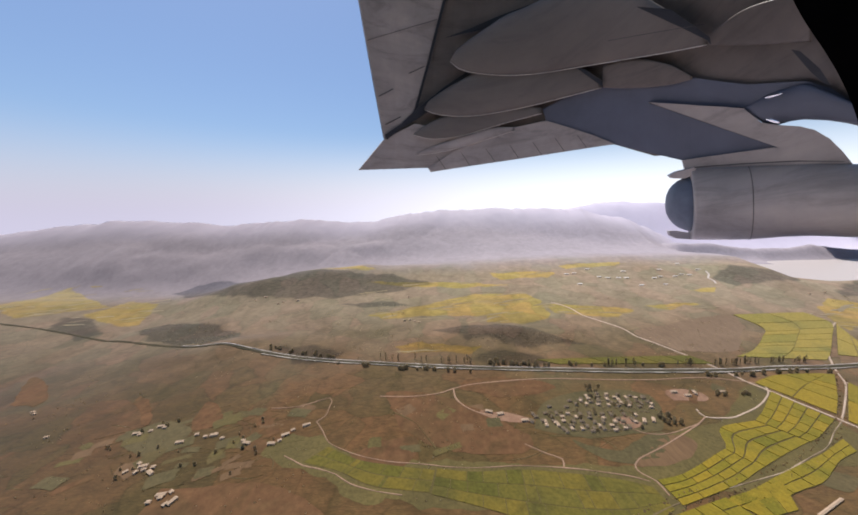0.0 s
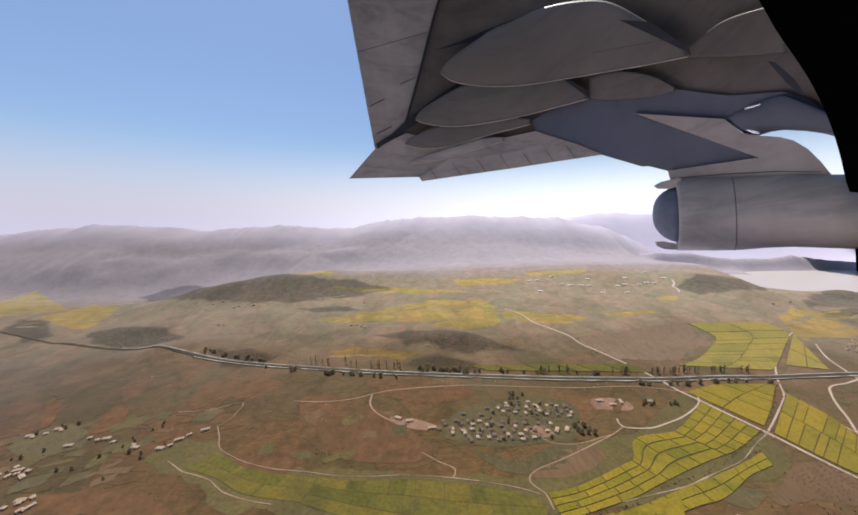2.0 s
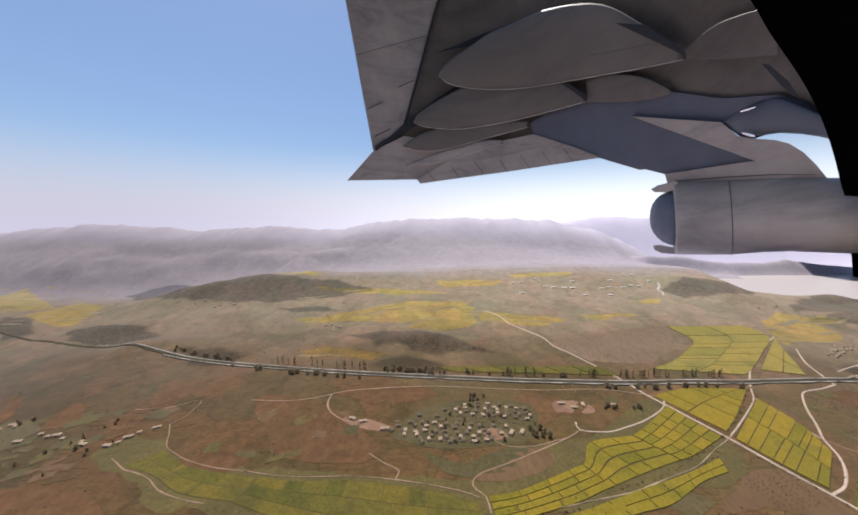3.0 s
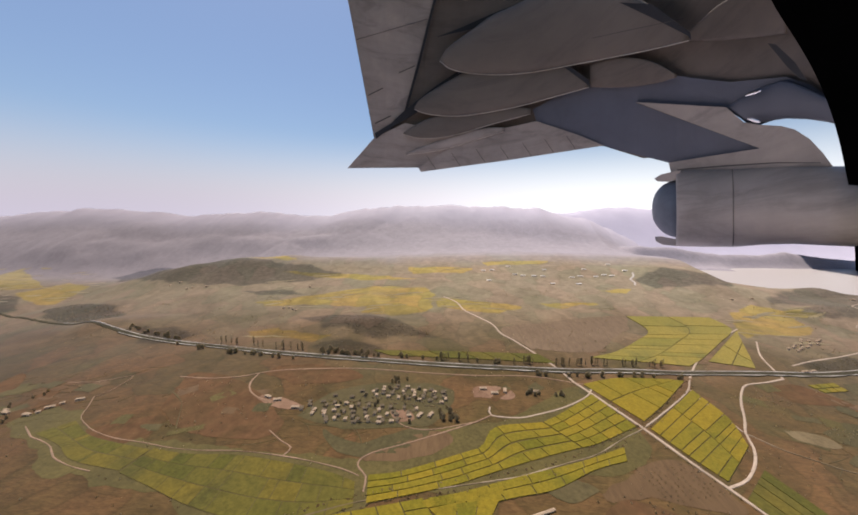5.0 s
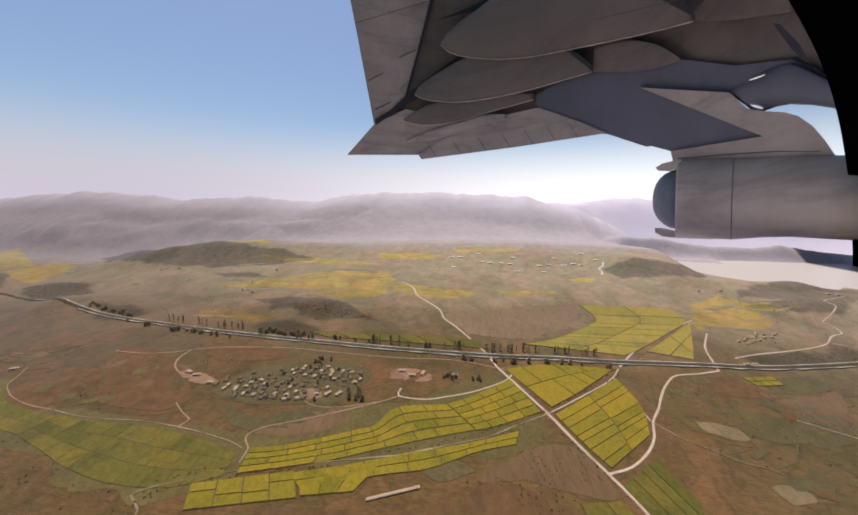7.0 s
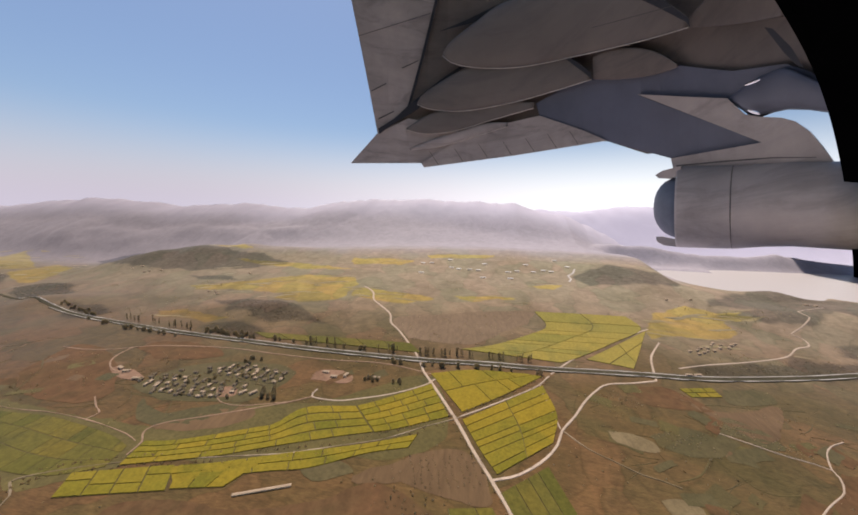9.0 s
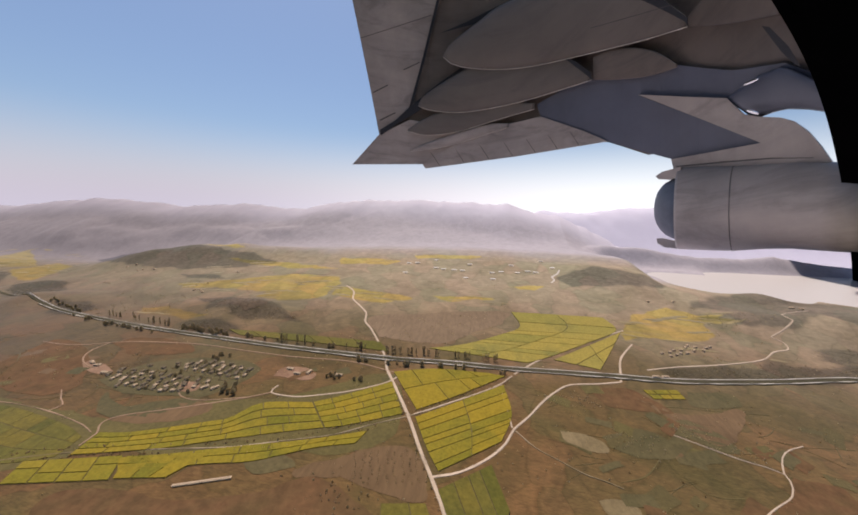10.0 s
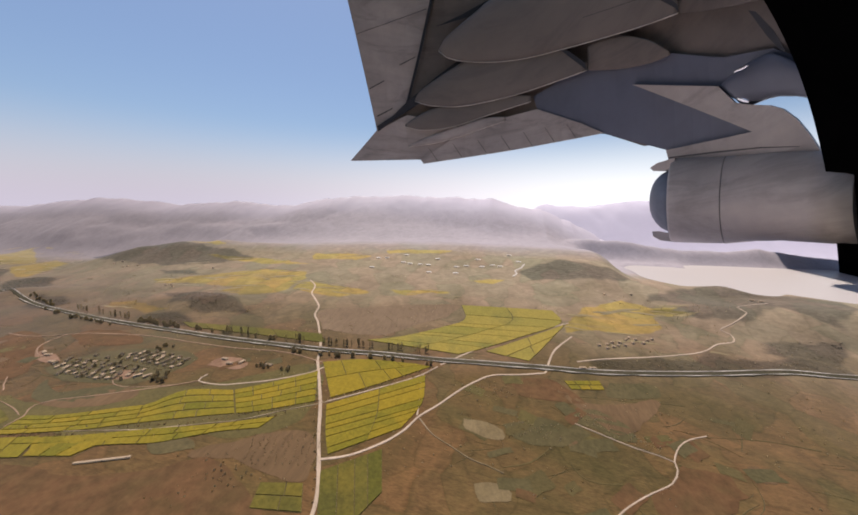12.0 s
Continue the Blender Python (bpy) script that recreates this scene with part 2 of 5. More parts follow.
def leafy(m, through_col):
    """Leaves let part of the light through."""
    t = m.node_tree
    glow = t.nodes.new("ShaderNodeBsdfTranslucent")
    glow.inputs[0].default_value = (*through_col, 1)
    mix = t.nodes.new("ShaderNodeMixShader")
    mix.inputs[0].default_value = 0.6
    t.links.new(t.nodes["Principled BSDF"].outputs[0], mix.inputs[1])
    t.links.new(glow.outputs[0], mix.inputs[2])
    t.links.new(mix.outputs[0], t.nodes["Material Output"].inputs[0])
    return m


M_LEAF = leafy(earth("dark_foliage", [(0.3, (0.2, 0.168, 0.104)), (0.7, (0.26, 0.215, 0.135))], 0.2, 2.0, 0.3, sheen=0.8), (0.5, 0.42, 0.25))
M_LEAF_DRY = leafy(earth("autumn_foliage", [(0.3, (0.15, 0.115, 0.06)), (0.7, (0.2, 0.15, 0.08))], 0.2, 2.0, 0.4, sheen=0.5), (0.4, 0.3, 0.15))
M_WHITE = solid("white_town_wall", (0.68, 0.62, 0.56), 0.8, 0, 0.1, 0.6)
M_BARK = solid("bark", (0.12, 0.095, 0.07), 0.9, 0, 0.3, 2.0)
M_WALL = solid("whitewashed_wall", (0.8, 0.58, 0.38), 0.9, 0, 0.12, 0.4)
M_TILE = solid("grey_roof_tile", (0.13, 0.1, 0.065), 0.9, 0, 0.3, 0.8, 0.1)
M_TILE_PALE = solid("pale_sheet_roof", (0.33, 0.245, 0.165), 0.9, 0, 0.15, 0.6, 0.1)
M_DARKGLASS = solid("dark_window", (0.03, 0.035, 0.04), 0.2, 0, 0.1, 1.0)
M_DOOR = solid("weathered_door", (0.12, 0.09, 0.06), 0.8, 0, 0.2, 1.0)

# ---- terrain ----
def vnoise(x, y, s, seed=0):
    """Smooth value noise on numpy arrays, -1 to 1."""
    x, y = x / s + seed * 17.3, y / s + seed * 9.1
    i, j = np.floor(x), np.floor(y)
    f, g = x - i, y - j
    f, g = f * f * (3 - 2 * f), g * g * (3 - 2 * g)

    def h(a, b):
        v = np.sin(a * 127.1 + b * 311.7 + seed * 74.7) * 43758.5453
        return (v - np.floor(v)) * 2 - 1
    return (h(i, j) * (1 - f) + h(i + 1, j) * f) * (1 - g) + (h(i, j + 1) * (1 - f) + h(i + 1, j + 1) * f) * g


def sstep(a, b, v):
    v = np.clip((v - a) / (b - a), 0, 1)
    return v * v * (3 - 2 * v)


RIDGE_X = [-2600, -1260, -1057, -881, -677, -585, -386, -247, -109, -7, 157, 270, 365, 443, 506, 584, 660, 740, 840, 1000, 1300]
RIDGE_Z = [110, 125, 145, 157, 139, 136, 144, 133, 149, 166, 169, 170, 159, 161, 146, 129, 98, 58, 32, 12, 8]
LAKE_Z = 16.0
HILLS = [  # x, y, radius x, radius y, height
    (-300, 640, 170, 60, 26), (-130, 660, 120, 50, 14), (-235, 400, 75, 30, 9), (-400, 490, 80, 30, 5), (90, 395, 80, 22, 6),
    (570, 600, 70, 35, 9), (800, 565, 50, 22, 12), 
    (-190, 850, 150, 40, 58), (-700, 820, 260, 60, 62), (-420, 870, 130, 40, 40), (60, 890, 110, 36, 34), (150, 840, 180, 50, 22), (960, 480, 90, 40, 14),
    (-20, 250, 50, 30, 3), (520, 275, 60, 26, 3),
]


def height(x, y):
    """The lie of the land, in metres."""
    x, y = np.asarray(x, float), np.asarray(y, float)
    a, b = (np.clip(x, -500, 1000) - 300) / 400, (np.clip(y, 60, 675) - 350) / 250
    z = 3.796 - 10.196 * a + 33.312 * b - 13.204 * a * a + 13.627 * a * b + 7.616 * b * b
    for hx, hy, rx, ry, hh in HILLS:
        z = z + hh * np.exp(-((x - hx) / rx) ** 2 - ((y - hy) / ry) ** 2) * (1 + 0.25 * vnoise(x, y, 45, 3))
    # behind the valley the land sinks, then the ranges stand up
    z = z * (1 - sstep(700, 1000, y)) + (10 - 310 * sstep(1010, 1450, y)) * sstep(700, 1000, y)
    crest = np.interp(x, RIDGE_X, RIDGE_Z)
    crest = crest + (5 * vnoise(x, y * 0, 52, 81) + 4 * (0.4 - np.abs(vnoise(x, y * 0, 27, 82))) + 1.6 * vnoise(x, y * 0, 12, 83)) * np.exp(-((y - 1005) / 60) ** 2) * (crest > 40)
    w = np.where(y < 1005, np.exp(-((y - 1005) / np.interp(x, [580, 740], [155, 75])) ** 2), np.exp(-((y - 1005) / 260) ** 2))
    rough = 5 * vnoise(x, y, 150, 1) + 4 * (0.4 - np.abs(vnoise(x, y, 75, 2))) + 3 * (0.4 - np.abs(vnoise(x, y, 34, 4))) + 1 * vnoise(x, y, 15, 9)
    for fy, top, seed in ((835, 50, 51), (900, 66, 52)):
        spur = (top * (0.5 + 0.6 * vnoise(x, y * 0, 150, seed)) + 7 * vnoise(x, y * 0, 60, seed + 5) + 3 * vnoise(x, y * 0, 21, seed + 7)) * (1 - sstep(450, 720, x))
        g = np.exp(-((y - fy) / 62) ** 2)
        z = np.where(y > 700, np.maximum(z, spur * g + z * (1 - g)), z)
    z = np.maximum(z, z * (1 - w) + crest * w) + rough * w * (np.abs(y - 1005) / 120).clip(0.2, 0.6) * (crest > 60)
    far = np.exp(-((y - 3000 - 0.15 * (x - 1500)) / 420) ** 2) * sstep(300, 900, x)
    z = z + far * (480 + 50 * vnoise(x, y, 700, 5) + 22 * vnoise(x, y, 260, 6) + 10 * vnoise(x, y, 90, 7))
    # the land sinks towards the lake, and its shore lies a little above the water
    sink = sstep(635, 700, x) * sstep(545, 605, y) * (1 - sstep(860, 920, y))
    z = z * (1 - sink) + (LAKE_Z + 3) * sink
    m = sstep(650, 730, x) * sstep(440, 500, y) * (1 - sstep(880, 940, y))
    z = np.maximum(z, (LAKE_Z + 1.8 + 1.2 * vnoise(x, y, 40, 61)) * m + z * (1 - m))
    # lake basin
    d = np.minimum(np.hypot((x - 810) / 105, (y - 690) / 130), np.hypot((x - 1060) / 270, (y - 720) / 185))
    lake = 1 - sstep(0.8, 1.05, d + 0.12 * vnoise(x, y, 70, 8))
    z = z * (1 - lake) + (LAKE_Z - 6) * lake
    # low range behind the far shore
    top = np.interp(x, [330, 430, 570, 685, 780, 890, 960, 1030, 1120, 1220, 1400], [0, 51, 57, 66, 57, 44, 42, 53, 37, 29, 24]) + 2.5 * vnoise(x, y * 0, 55, 71) + 1.5 * vnoise(x, y * 0, 19, 72)
    g = np.exp(-((y - 882) / 27) ** 2) * sstep(330, 430, x)
    return np.maximum(z, top * g + np.minimum(z, top) * (1 - g))


def put(name, me, mat, parent=None, label="", category="", group="", kind=""):
    ob = new(name, me)
    if mat is not None:
        me.materials.append(mat)
    if parent is not None:
        ob.parent = parent
    return tagged(ob, label, category, group, kind)


def part(name, bm, mat, parent, label=""):
    me = bpy.data.meshes.new(name)
    bm.to_mesh(me)
    bm.free()
    return put(name, me, mat, parent, label)


def spread(a, b, steps):
    return np.linspace(a, b, steps, endpoint=False)


# ---- what grows where, beyond the nearest fields ----
WOODS = [[(-480, 512), (-432, 524), (-320, 485), (-262, 428), (-310, 418), (-409, 456)], [(-569, 709), (-490, 752), (-360, 720), (-230, 645), (-67, 625), (5, 585), (-60, 566), (-162, 556), (-277, 572), (-370, 596), (-460, 640)],
         [(-6, 414), (61, 416), (130, 399), (172, 368), (106, 360), (42, 386)], [(46, 346), (77, 356), (115, 343), (132, 328), (80, 323)], [(-190, 388), (-156, 393), (-100, 366), (-110, 350), (-150, 353)],
         [(496, 563), (562, 610), (640, 598), (656, 571), (510, 531)], [(-150, 530), (-60, 520), (-20, 500), (-110, 505)], [(727, 545), (829, 580), (850, 540), (730, 515)],
         [(-690, 594), (-619, 580), (-534, 512), (-545, 490), (-660, 540)], [(545, 350), (572, 362), (632, 380), (668, 396), (704, 400), (756, 412), (800, 415), (790, 398), (743, 386), (690, 370), (610, 348), (560, 340)], [(733, 424), (788, 450), (830, 455), (805, 420), (751, 412)], [(648, 504), (700, 547), (740, 556), (800, 578), (860, 572), (905, 545), (890, 512), (842, 470), (798, 495), (724, 495)], [(640, 470), (740, 505), (800, 500), (740, 470)]]
FAR_FIELDS = [
        [(-90, 476), (-12, 494), (76, 530), (150, 520), (176, 486), (168, 440), (121, 414), (72, 426), (78, 452), (-65, 457)],
        [(176, 474), (232, 476), (286, 452), (257, 430), (180, 450)], [(317, 462), (372, 474), (405, 471), (344, 455)],
        [(-660, 600), (-620, 660), (-545, 640), (-500, 545), (-540, 545)], [(120, 622), (235, 612), (214, 585), (130, 588)],
        [(-42, 374), (-2, 377), (58, 366), (45, 354), (-22, 360)], [(-120, 600), (20, 590), (140, 560), (60, 556), (-40, 580)],
        [(-900, 660), (-823, 735), (-642, 640), (-779, 590)], [(420, 520), (470, 530), (460, 512)], [(255, 640), (380, 650), (370, 630), (270, 622)],
        [(-330, 700), (-150, 668), (-100, 640), (-240, 664)], [(551, 450), (590, 474), (625, 494), (655, 482), (690, 490), (646, 460), (638, 426), (607, 412), (571, 414), (530, 398)], [(640, 470), (660, 478), (700, 476), (668, 464)]]


def cover_of(x, y, plots, blur, wild):
    """How far a place lies inside the plots, 0 to 1, with soft and uneven edges."""
    wx, wy = x + wild * vnoise(x, y, 30, 91) + wild * 0.5 * vnoise(x, y, 11, 93), y + 0.6 * wild * vnoise(x, y, 30, 92) + 0.4 * wild * vnoise(x, y, 11, 94)
    best = np.zeros_like(x)
    for pts in plots:
        p = np.array(pts, float)
        near = (x > p[:, 0].min() - 40) & (x < p[:, 0].max() + 40) & (y > p[:, 1].min() - 40) & (y < p[:, 1].max() + 40)
        px, py = wx[near], wy[near]
        d, odd = np.full(px.shape, 1e9), np.zeros(px.shape, bool)
        for (ax, ay), (bx, by) in zip(p, np.roll(p, -1, 0)):
            t = np.clip(((px - ax) * (bx - ax) + (py - ay) * (by - ay)) / ((bx - ax) ** 2 + (by - ay) ** 2), 0, 1)
            d = np.minimum(d, np.hypot(px - ax - t * (bx - ax), py - ay - t * (by - ay)))
            if by != ay:
                odd ^= ((ay > py) != (by > py)) & (px < (bx - ax) * (py - ay) / (by - ay) + ax)
        best[near] = np.maximum(best[near], np.clip(0.5 + np.where(odd, d, -d) / (2 * blur), 0, 1))
    return best


def mark(me, name, values):
    me.attributes.new(name, "FLOAT", "POINT").data.foreach_set("value", np.asarray(values, np.float32))


gx = np.concatenate([spread(-5000, -1400, 40), spread(-1400, -600, 80), spread(-600, 1000, 400), spread(1000, 1500, 60), np.linspace(1500, 5000, 60)])
gy = np.concatenate([spread(-3000, 40, 30), spread(40, 700, 190), spread(700, 1250, 110), spread(1250, 2500, 40), np.linspace(2500, 4900, 70)])
GX, GY = np.meshgrid(gx, gy)
GZ = height(GX, GY)
nx, ny = len(gx), len(gy)
idx = np.arange(nx * ny).reshape(ny, nx)
quads = np.stack([idx[:-1, :-1], idx[:-1, 1:], idx[1:, 1:], idx[1:, :-1]], -1).reshape(-1, 4)
me = bpy.data.meshes.new("ground")
me.from_pydata(np.stack([GX, GY, GZ], -1).reshape(-1, 3).tolist(), [], quads.tolist())
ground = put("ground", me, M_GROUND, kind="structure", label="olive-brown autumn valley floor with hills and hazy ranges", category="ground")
me.polygons.foreach_set("use_smooth", np.ones(len(quads), bool))
mark(me, "wood", cover_of(GX.ravel(), GY.ravel(), WOODS, 6.5, 9.0))
mark(me, "stubble", cover_of(GX.ravel(), GY.ravel(), FAR_FIELDS, 4.0, 7.0))

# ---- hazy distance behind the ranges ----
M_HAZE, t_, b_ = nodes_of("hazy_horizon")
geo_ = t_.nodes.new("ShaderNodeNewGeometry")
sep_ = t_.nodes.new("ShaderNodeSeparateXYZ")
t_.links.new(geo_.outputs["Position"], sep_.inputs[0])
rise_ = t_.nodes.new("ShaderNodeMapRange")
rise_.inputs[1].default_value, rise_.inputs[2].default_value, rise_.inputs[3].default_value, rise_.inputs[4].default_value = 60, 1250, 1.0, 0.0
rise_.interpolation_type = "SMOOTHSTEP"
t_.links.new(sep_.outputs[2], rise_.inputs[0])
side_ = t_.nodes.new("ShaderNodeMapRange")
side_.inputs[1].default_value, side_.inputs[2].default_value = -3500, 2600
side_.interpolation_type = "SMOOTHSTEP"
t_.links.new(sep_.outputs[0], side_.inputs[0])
# emissive shell: horizon haze, with the sun-side glow put into its colour
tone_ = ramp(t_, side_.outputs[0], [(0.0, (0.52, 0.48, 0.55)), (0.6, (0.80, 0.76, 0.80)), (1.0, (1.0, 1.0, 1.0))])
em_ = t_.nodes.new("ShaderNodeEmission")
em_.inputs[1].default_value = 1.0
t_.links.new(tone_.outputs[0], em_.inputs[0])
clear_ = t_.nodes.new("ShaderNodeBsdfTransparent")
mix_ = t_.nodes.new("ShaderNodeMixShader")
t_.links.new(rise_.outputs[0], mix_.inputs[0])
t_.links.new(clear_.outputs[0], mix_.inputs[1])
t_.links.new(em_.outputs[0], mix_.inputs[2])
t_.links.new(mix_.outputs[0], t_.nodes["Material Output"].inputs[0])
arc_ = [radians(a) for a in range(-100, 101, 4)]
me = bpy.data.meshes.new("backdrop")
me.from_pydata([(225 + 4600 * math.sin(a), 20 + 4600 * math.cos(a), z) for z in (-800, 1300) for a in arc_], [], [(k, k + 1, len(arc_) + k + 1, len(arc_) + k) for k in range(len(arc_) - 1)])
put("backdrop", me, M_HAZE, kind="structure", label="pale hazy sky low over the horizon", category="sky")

# ---- water ----
M_WATER, t_, b_ = nodes_of("lake_water")
# pale base colour stands in for the reflected sky; gloss is kept low
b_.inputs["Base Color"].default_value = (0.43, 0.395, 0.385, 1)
b_.inputs["Roughness"].default_value = 0.4
b_.inputs["Specular IOR Level"].default_value = 0.25
n_ = noise_tex(t_, 0.15, 3)
bp_ = t_.nodes.new("ShaderNodeBump")
bp_.inputs["Strength"].default_value = 0.03
t_.links.new(n_.outputs[0], bp_.inputs["Height"])
t_.links.new(bp_.outputs[0], b_.inputs["Normal"])
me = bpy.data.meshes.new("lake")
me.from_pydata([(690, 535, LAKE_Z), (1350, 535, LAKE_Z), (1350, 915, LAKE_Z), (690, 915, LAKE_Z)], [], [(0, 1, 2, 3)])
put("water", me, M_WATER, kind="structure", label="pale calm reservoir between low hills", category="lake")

# ---- ribbons, patches and fields laid on the land ----
def curve_points(pts, step=5.0):
    """A smooth line through the points (Catmull-Rom), evenly sampled."""
    p = [np.array(q, float) for q in pts]
    p = [2 * p[0] - p[1]] + p + [2 * p[-1] - p[-2]]
    out = []
    for a, b, c, d in zip(p, p[1:], p[2:], p[3:]):
        k = max(2, int(np.hypot(*(c - b)) / step))
        for s in np.arange(k) / k:
            out.append(0.5 * (2 * b + (c - a) * s + (2 * a - 5 * b + 4 * c - d) * s * s + (3 * b - a - 3 * c + d) * s ** 3))
    out.append(p[-2])
    return np.array(out)


def ribbon_mesh(name, pts, width, lift=0.35, step=5.0, wobble=0.12, seed=1, shift=0.0):
    c = curve_points(pts, step)
    d = np.gradient(c, axis=0)
    n = np.stack([-d[:, 1], d[:, 0]], 1) / np.hypot(d[:, 0], d[:, 1])[:, None]
    c = c + n * shift
    wv = width / 2 * (1 + wobble * vnoise(c[:, 0], c[:, 1], 11, seed))
    rows = [c + n * (wv + 0.3)[:, None], c + n * wv[:, None], c, c - n * wv[:, None], c - n * (wv + 0.3)[:, None]]
    up = [-0.6, lift, lift + 0.06, lift, -0.6]
    v, f = [], []
    for r, u in zip(rows, up):
        v.append(np.column_stack([r, height(r[:, 0], r[:, 1]) + u]))
    k = len(c)
    for j in range(4):
        for i in range(k - 1):
            f.append((j * k + i, (j + 1) * k + i, (j + 1) * k + i + 1, j * k + i + 1))
    me = bpy.data.meshes.new(name)
    me.from_pydata(np.concatenate(v).tolist(), [], f)
    return me


def road(pts, width, mat, label, name="road", lift=0.35, category="road", **kw):
    return put(name, ribbon_mesh(name, pts, width, lift, **kw), mat, kind="structure", label=label, category=category)


def patch(pts, mat, label, name="field", lift=0.2, grid=7.0, ragged=2.2):
    """A plot with a smooth, uneven outline, draped on the land."""
    loop = curve_points(list(pts) + [pts[0]], 3.0)[:-1]
    nz = np.stack([vnoise(loop[:, 0], loop[:, 1], 14, 11), vnoise(loop[:, 0], loop[:, 1], 14, 12)], 1)
    loop = loop + nz * ragged + np.stack([vnoise(loop[:, 0], loop[:, 1], 34, 13), 0.5 * vnoise(loop[:, 0], loop[:, 1], 34, 14)], 1) * ragged * 1.5
    loop = loop + np.stack([vnoise(loop[:, 0], loop[:, 1], 5, 15), 0.7 * vnoise(loop[:, 0], loop[:, 1], 5, 16)], 1) * ragged * 0.45
    bm = bmesh.new()
    vs = [bm.verts.new((x, y, 0)) for x, y in loop]
    bm.faces.new(vs)
    for axis in (0, 1):
        lo, hi = loop[:, axis].min(), loop[:, axis].max()
        for c in np.arange(lo + grid, hi, grid):
            co, no = [0, 0, 0], [0, 0, 0]
            co[axis], no[axis] = c, 1
            bmesh.ops.bisect_plane(bm, geom=bm.verts[:] + bm.edges[:] + bm.faces[:], plane_co=co, plane_no=no)
    xy = np.array([v.co[:2] for v in bm.verts])
    for v, z in zip(bm.verts, height(xy[:, 0], xy[:, 1])):
        v.co.z = z + lift
    bmesh.ops.recalc_face_normals(bm, faces=bm.faces[:])
    if sum(f.normal.z for f in bm.faces) < 0:
        bmesh.ops.reverse_faces(bm, faces=bm.faces[:])
    return tagged(part(name, bm, mat, None), label, "field", kind="structure")


def inside(x, y, poly):
    hit = False
    for (ax, ay), (bx, by) in zip(poly, poly[1:] + poly[:1]):
        if (ay > y) != (by > y) and x < (bx - ax) * (y - ay) / (by - ay) + ax:
            hit = not hit
    return hit


PADS = []


def paddies(corners, nu, nv, mat, label, seed=0, gap=0.65, tall=0.6, jitter=0.14):
    """Paddies between low bunds: nu cells along, nv across; corners go round, or are two lists of points, the block's long sides."""
    if isinstance(corners[0], list):
        sides = [curve_points(c, 2.0) for c in corners]
    else:
        sides = [np.array([corners[0], corners[1]], float), np.array([corners[3], corners[2]], float)]
    runs = []
    for c in sides:
        d = np.concatenate([[0], np.cumsum(np.hypot(*np.diff(c, axis=0).T))])
        runs.append(d / d[-1])
    corners = [tuple(p) for p in sides[0]] + [tuple(p) for p in sides[1][::-1]]
    rng = random.Random(seed)
    PADS.append(corners)
    base_u = np.linspace(0, 1, nu * 3 + 1)
    base_v = np.linspace(0, 1, nv * 3 + 1)

    def at(u, v):
        lo, hi = ([np.interp(u, r, c[:, k]) for k in (0, 1)] for r, c in zip(runs, sides))
        return np.array(lo) * (1 - v) + np.array(hi) * v
    v = []
    for b in base_v:
        for a in base_u:
            x, y = at(a, b)
            v.append((x, y, float(height(x, y)) + 0.25))
    w = len(base_u)
    f = [(j * w + i, j * w + i + 1, (j + 1) * w + i + 1, (j + 1) * w + i) for j in range(len(base_v) - 1) for i in range(w - 1)]
    me = bpy.data.meshes.new("bund_bed")
    me.from_pydata(v, [], f)
    field = put("rice_field", me, M_BUND, label=label, category="rice field", group="rice fields in the valley")
    for j in range(nv):
        us = [0.0] + [(i + rng.uniform(-jitter, jitter) * 2) / nu for i in range(1, nu)] + [1.0]
        for i in range(nu):
            u0, u1, v0, v1 = us[i], us[i + 1], j / nv, (j + 1) / nv
            lu, lv = np.hypot(*(at(u1, (v0 + v1) / 2) - at(u0, (v0 + v1) / 2))), np.hypot(*(at(0.5, v1) - at(0.5, v0)))
            gu, gv = gap / 2 / max(lu, 1) * (u1 - u0), gap / 2 / max(lv, 1) * (v1 - v0)
            u0, u1, v0, v1 = u0 + gu, u1 - gu, v0 + gv, v1 - gv
            n = 4
            vs, fs = [], []
            for b in range(n + 1):
                for a in range(n + 1):
                    x, y = at(u0 + (u1 - u0) * a / n, v0 + (v1 - v0) * b / n)
                    vs.append((x, y, float(height(x, y)) + tall))
            for b in range(n):
                for a in range(n):
                    k = b * (n + 1) + a
                    fs.append((k, k + 1, k + n + 2, k + n + 1))
            rim = [a for a in range(n)] + [b * (n + 1) + n for b in range(n)] + [n * (n + 1) + n - a for a in range(n)] + [(n - b) * (n + 1) for b in range(n)]
            low = len(vs)
            vs += [(vs[k][0], vs[k][1], vs[k][2] - tall) for k in rim]
            fs += [(rim[k], low + k, low + (k + 1) % len(rim), rim[(k + 1) % len(rim)]) for k in range(len(rim))]
            me = bpy.data.meshes.new("paddy")
            me.from_pydata(vs, [], fs)
            put("paddy", me, mat, field)
    return field


# plots of soil and turf
patch([(-21, 234), (-42, 283), (20, 270), (70, 230), (65, 211), (12, 214)], M_RED, "bare reddish soil on a low hill")
patch([(20, 288), (34, 303), (91, 301), (115, 287), (68, 274)], M_RED, "reddish ploughed plot above the village")
patch([(190, 110), (170, 150), (248, 163), (290, 184), (317, 177), (343, 160), (350, 110)], M_RED, "reddish-brown bare field")
patch([(276, 347), (253, 389), (322, 414), (415, 437), (383, 385), (338, 348)], M_FALLOW, "pale brown ploughed field beyond the railway")
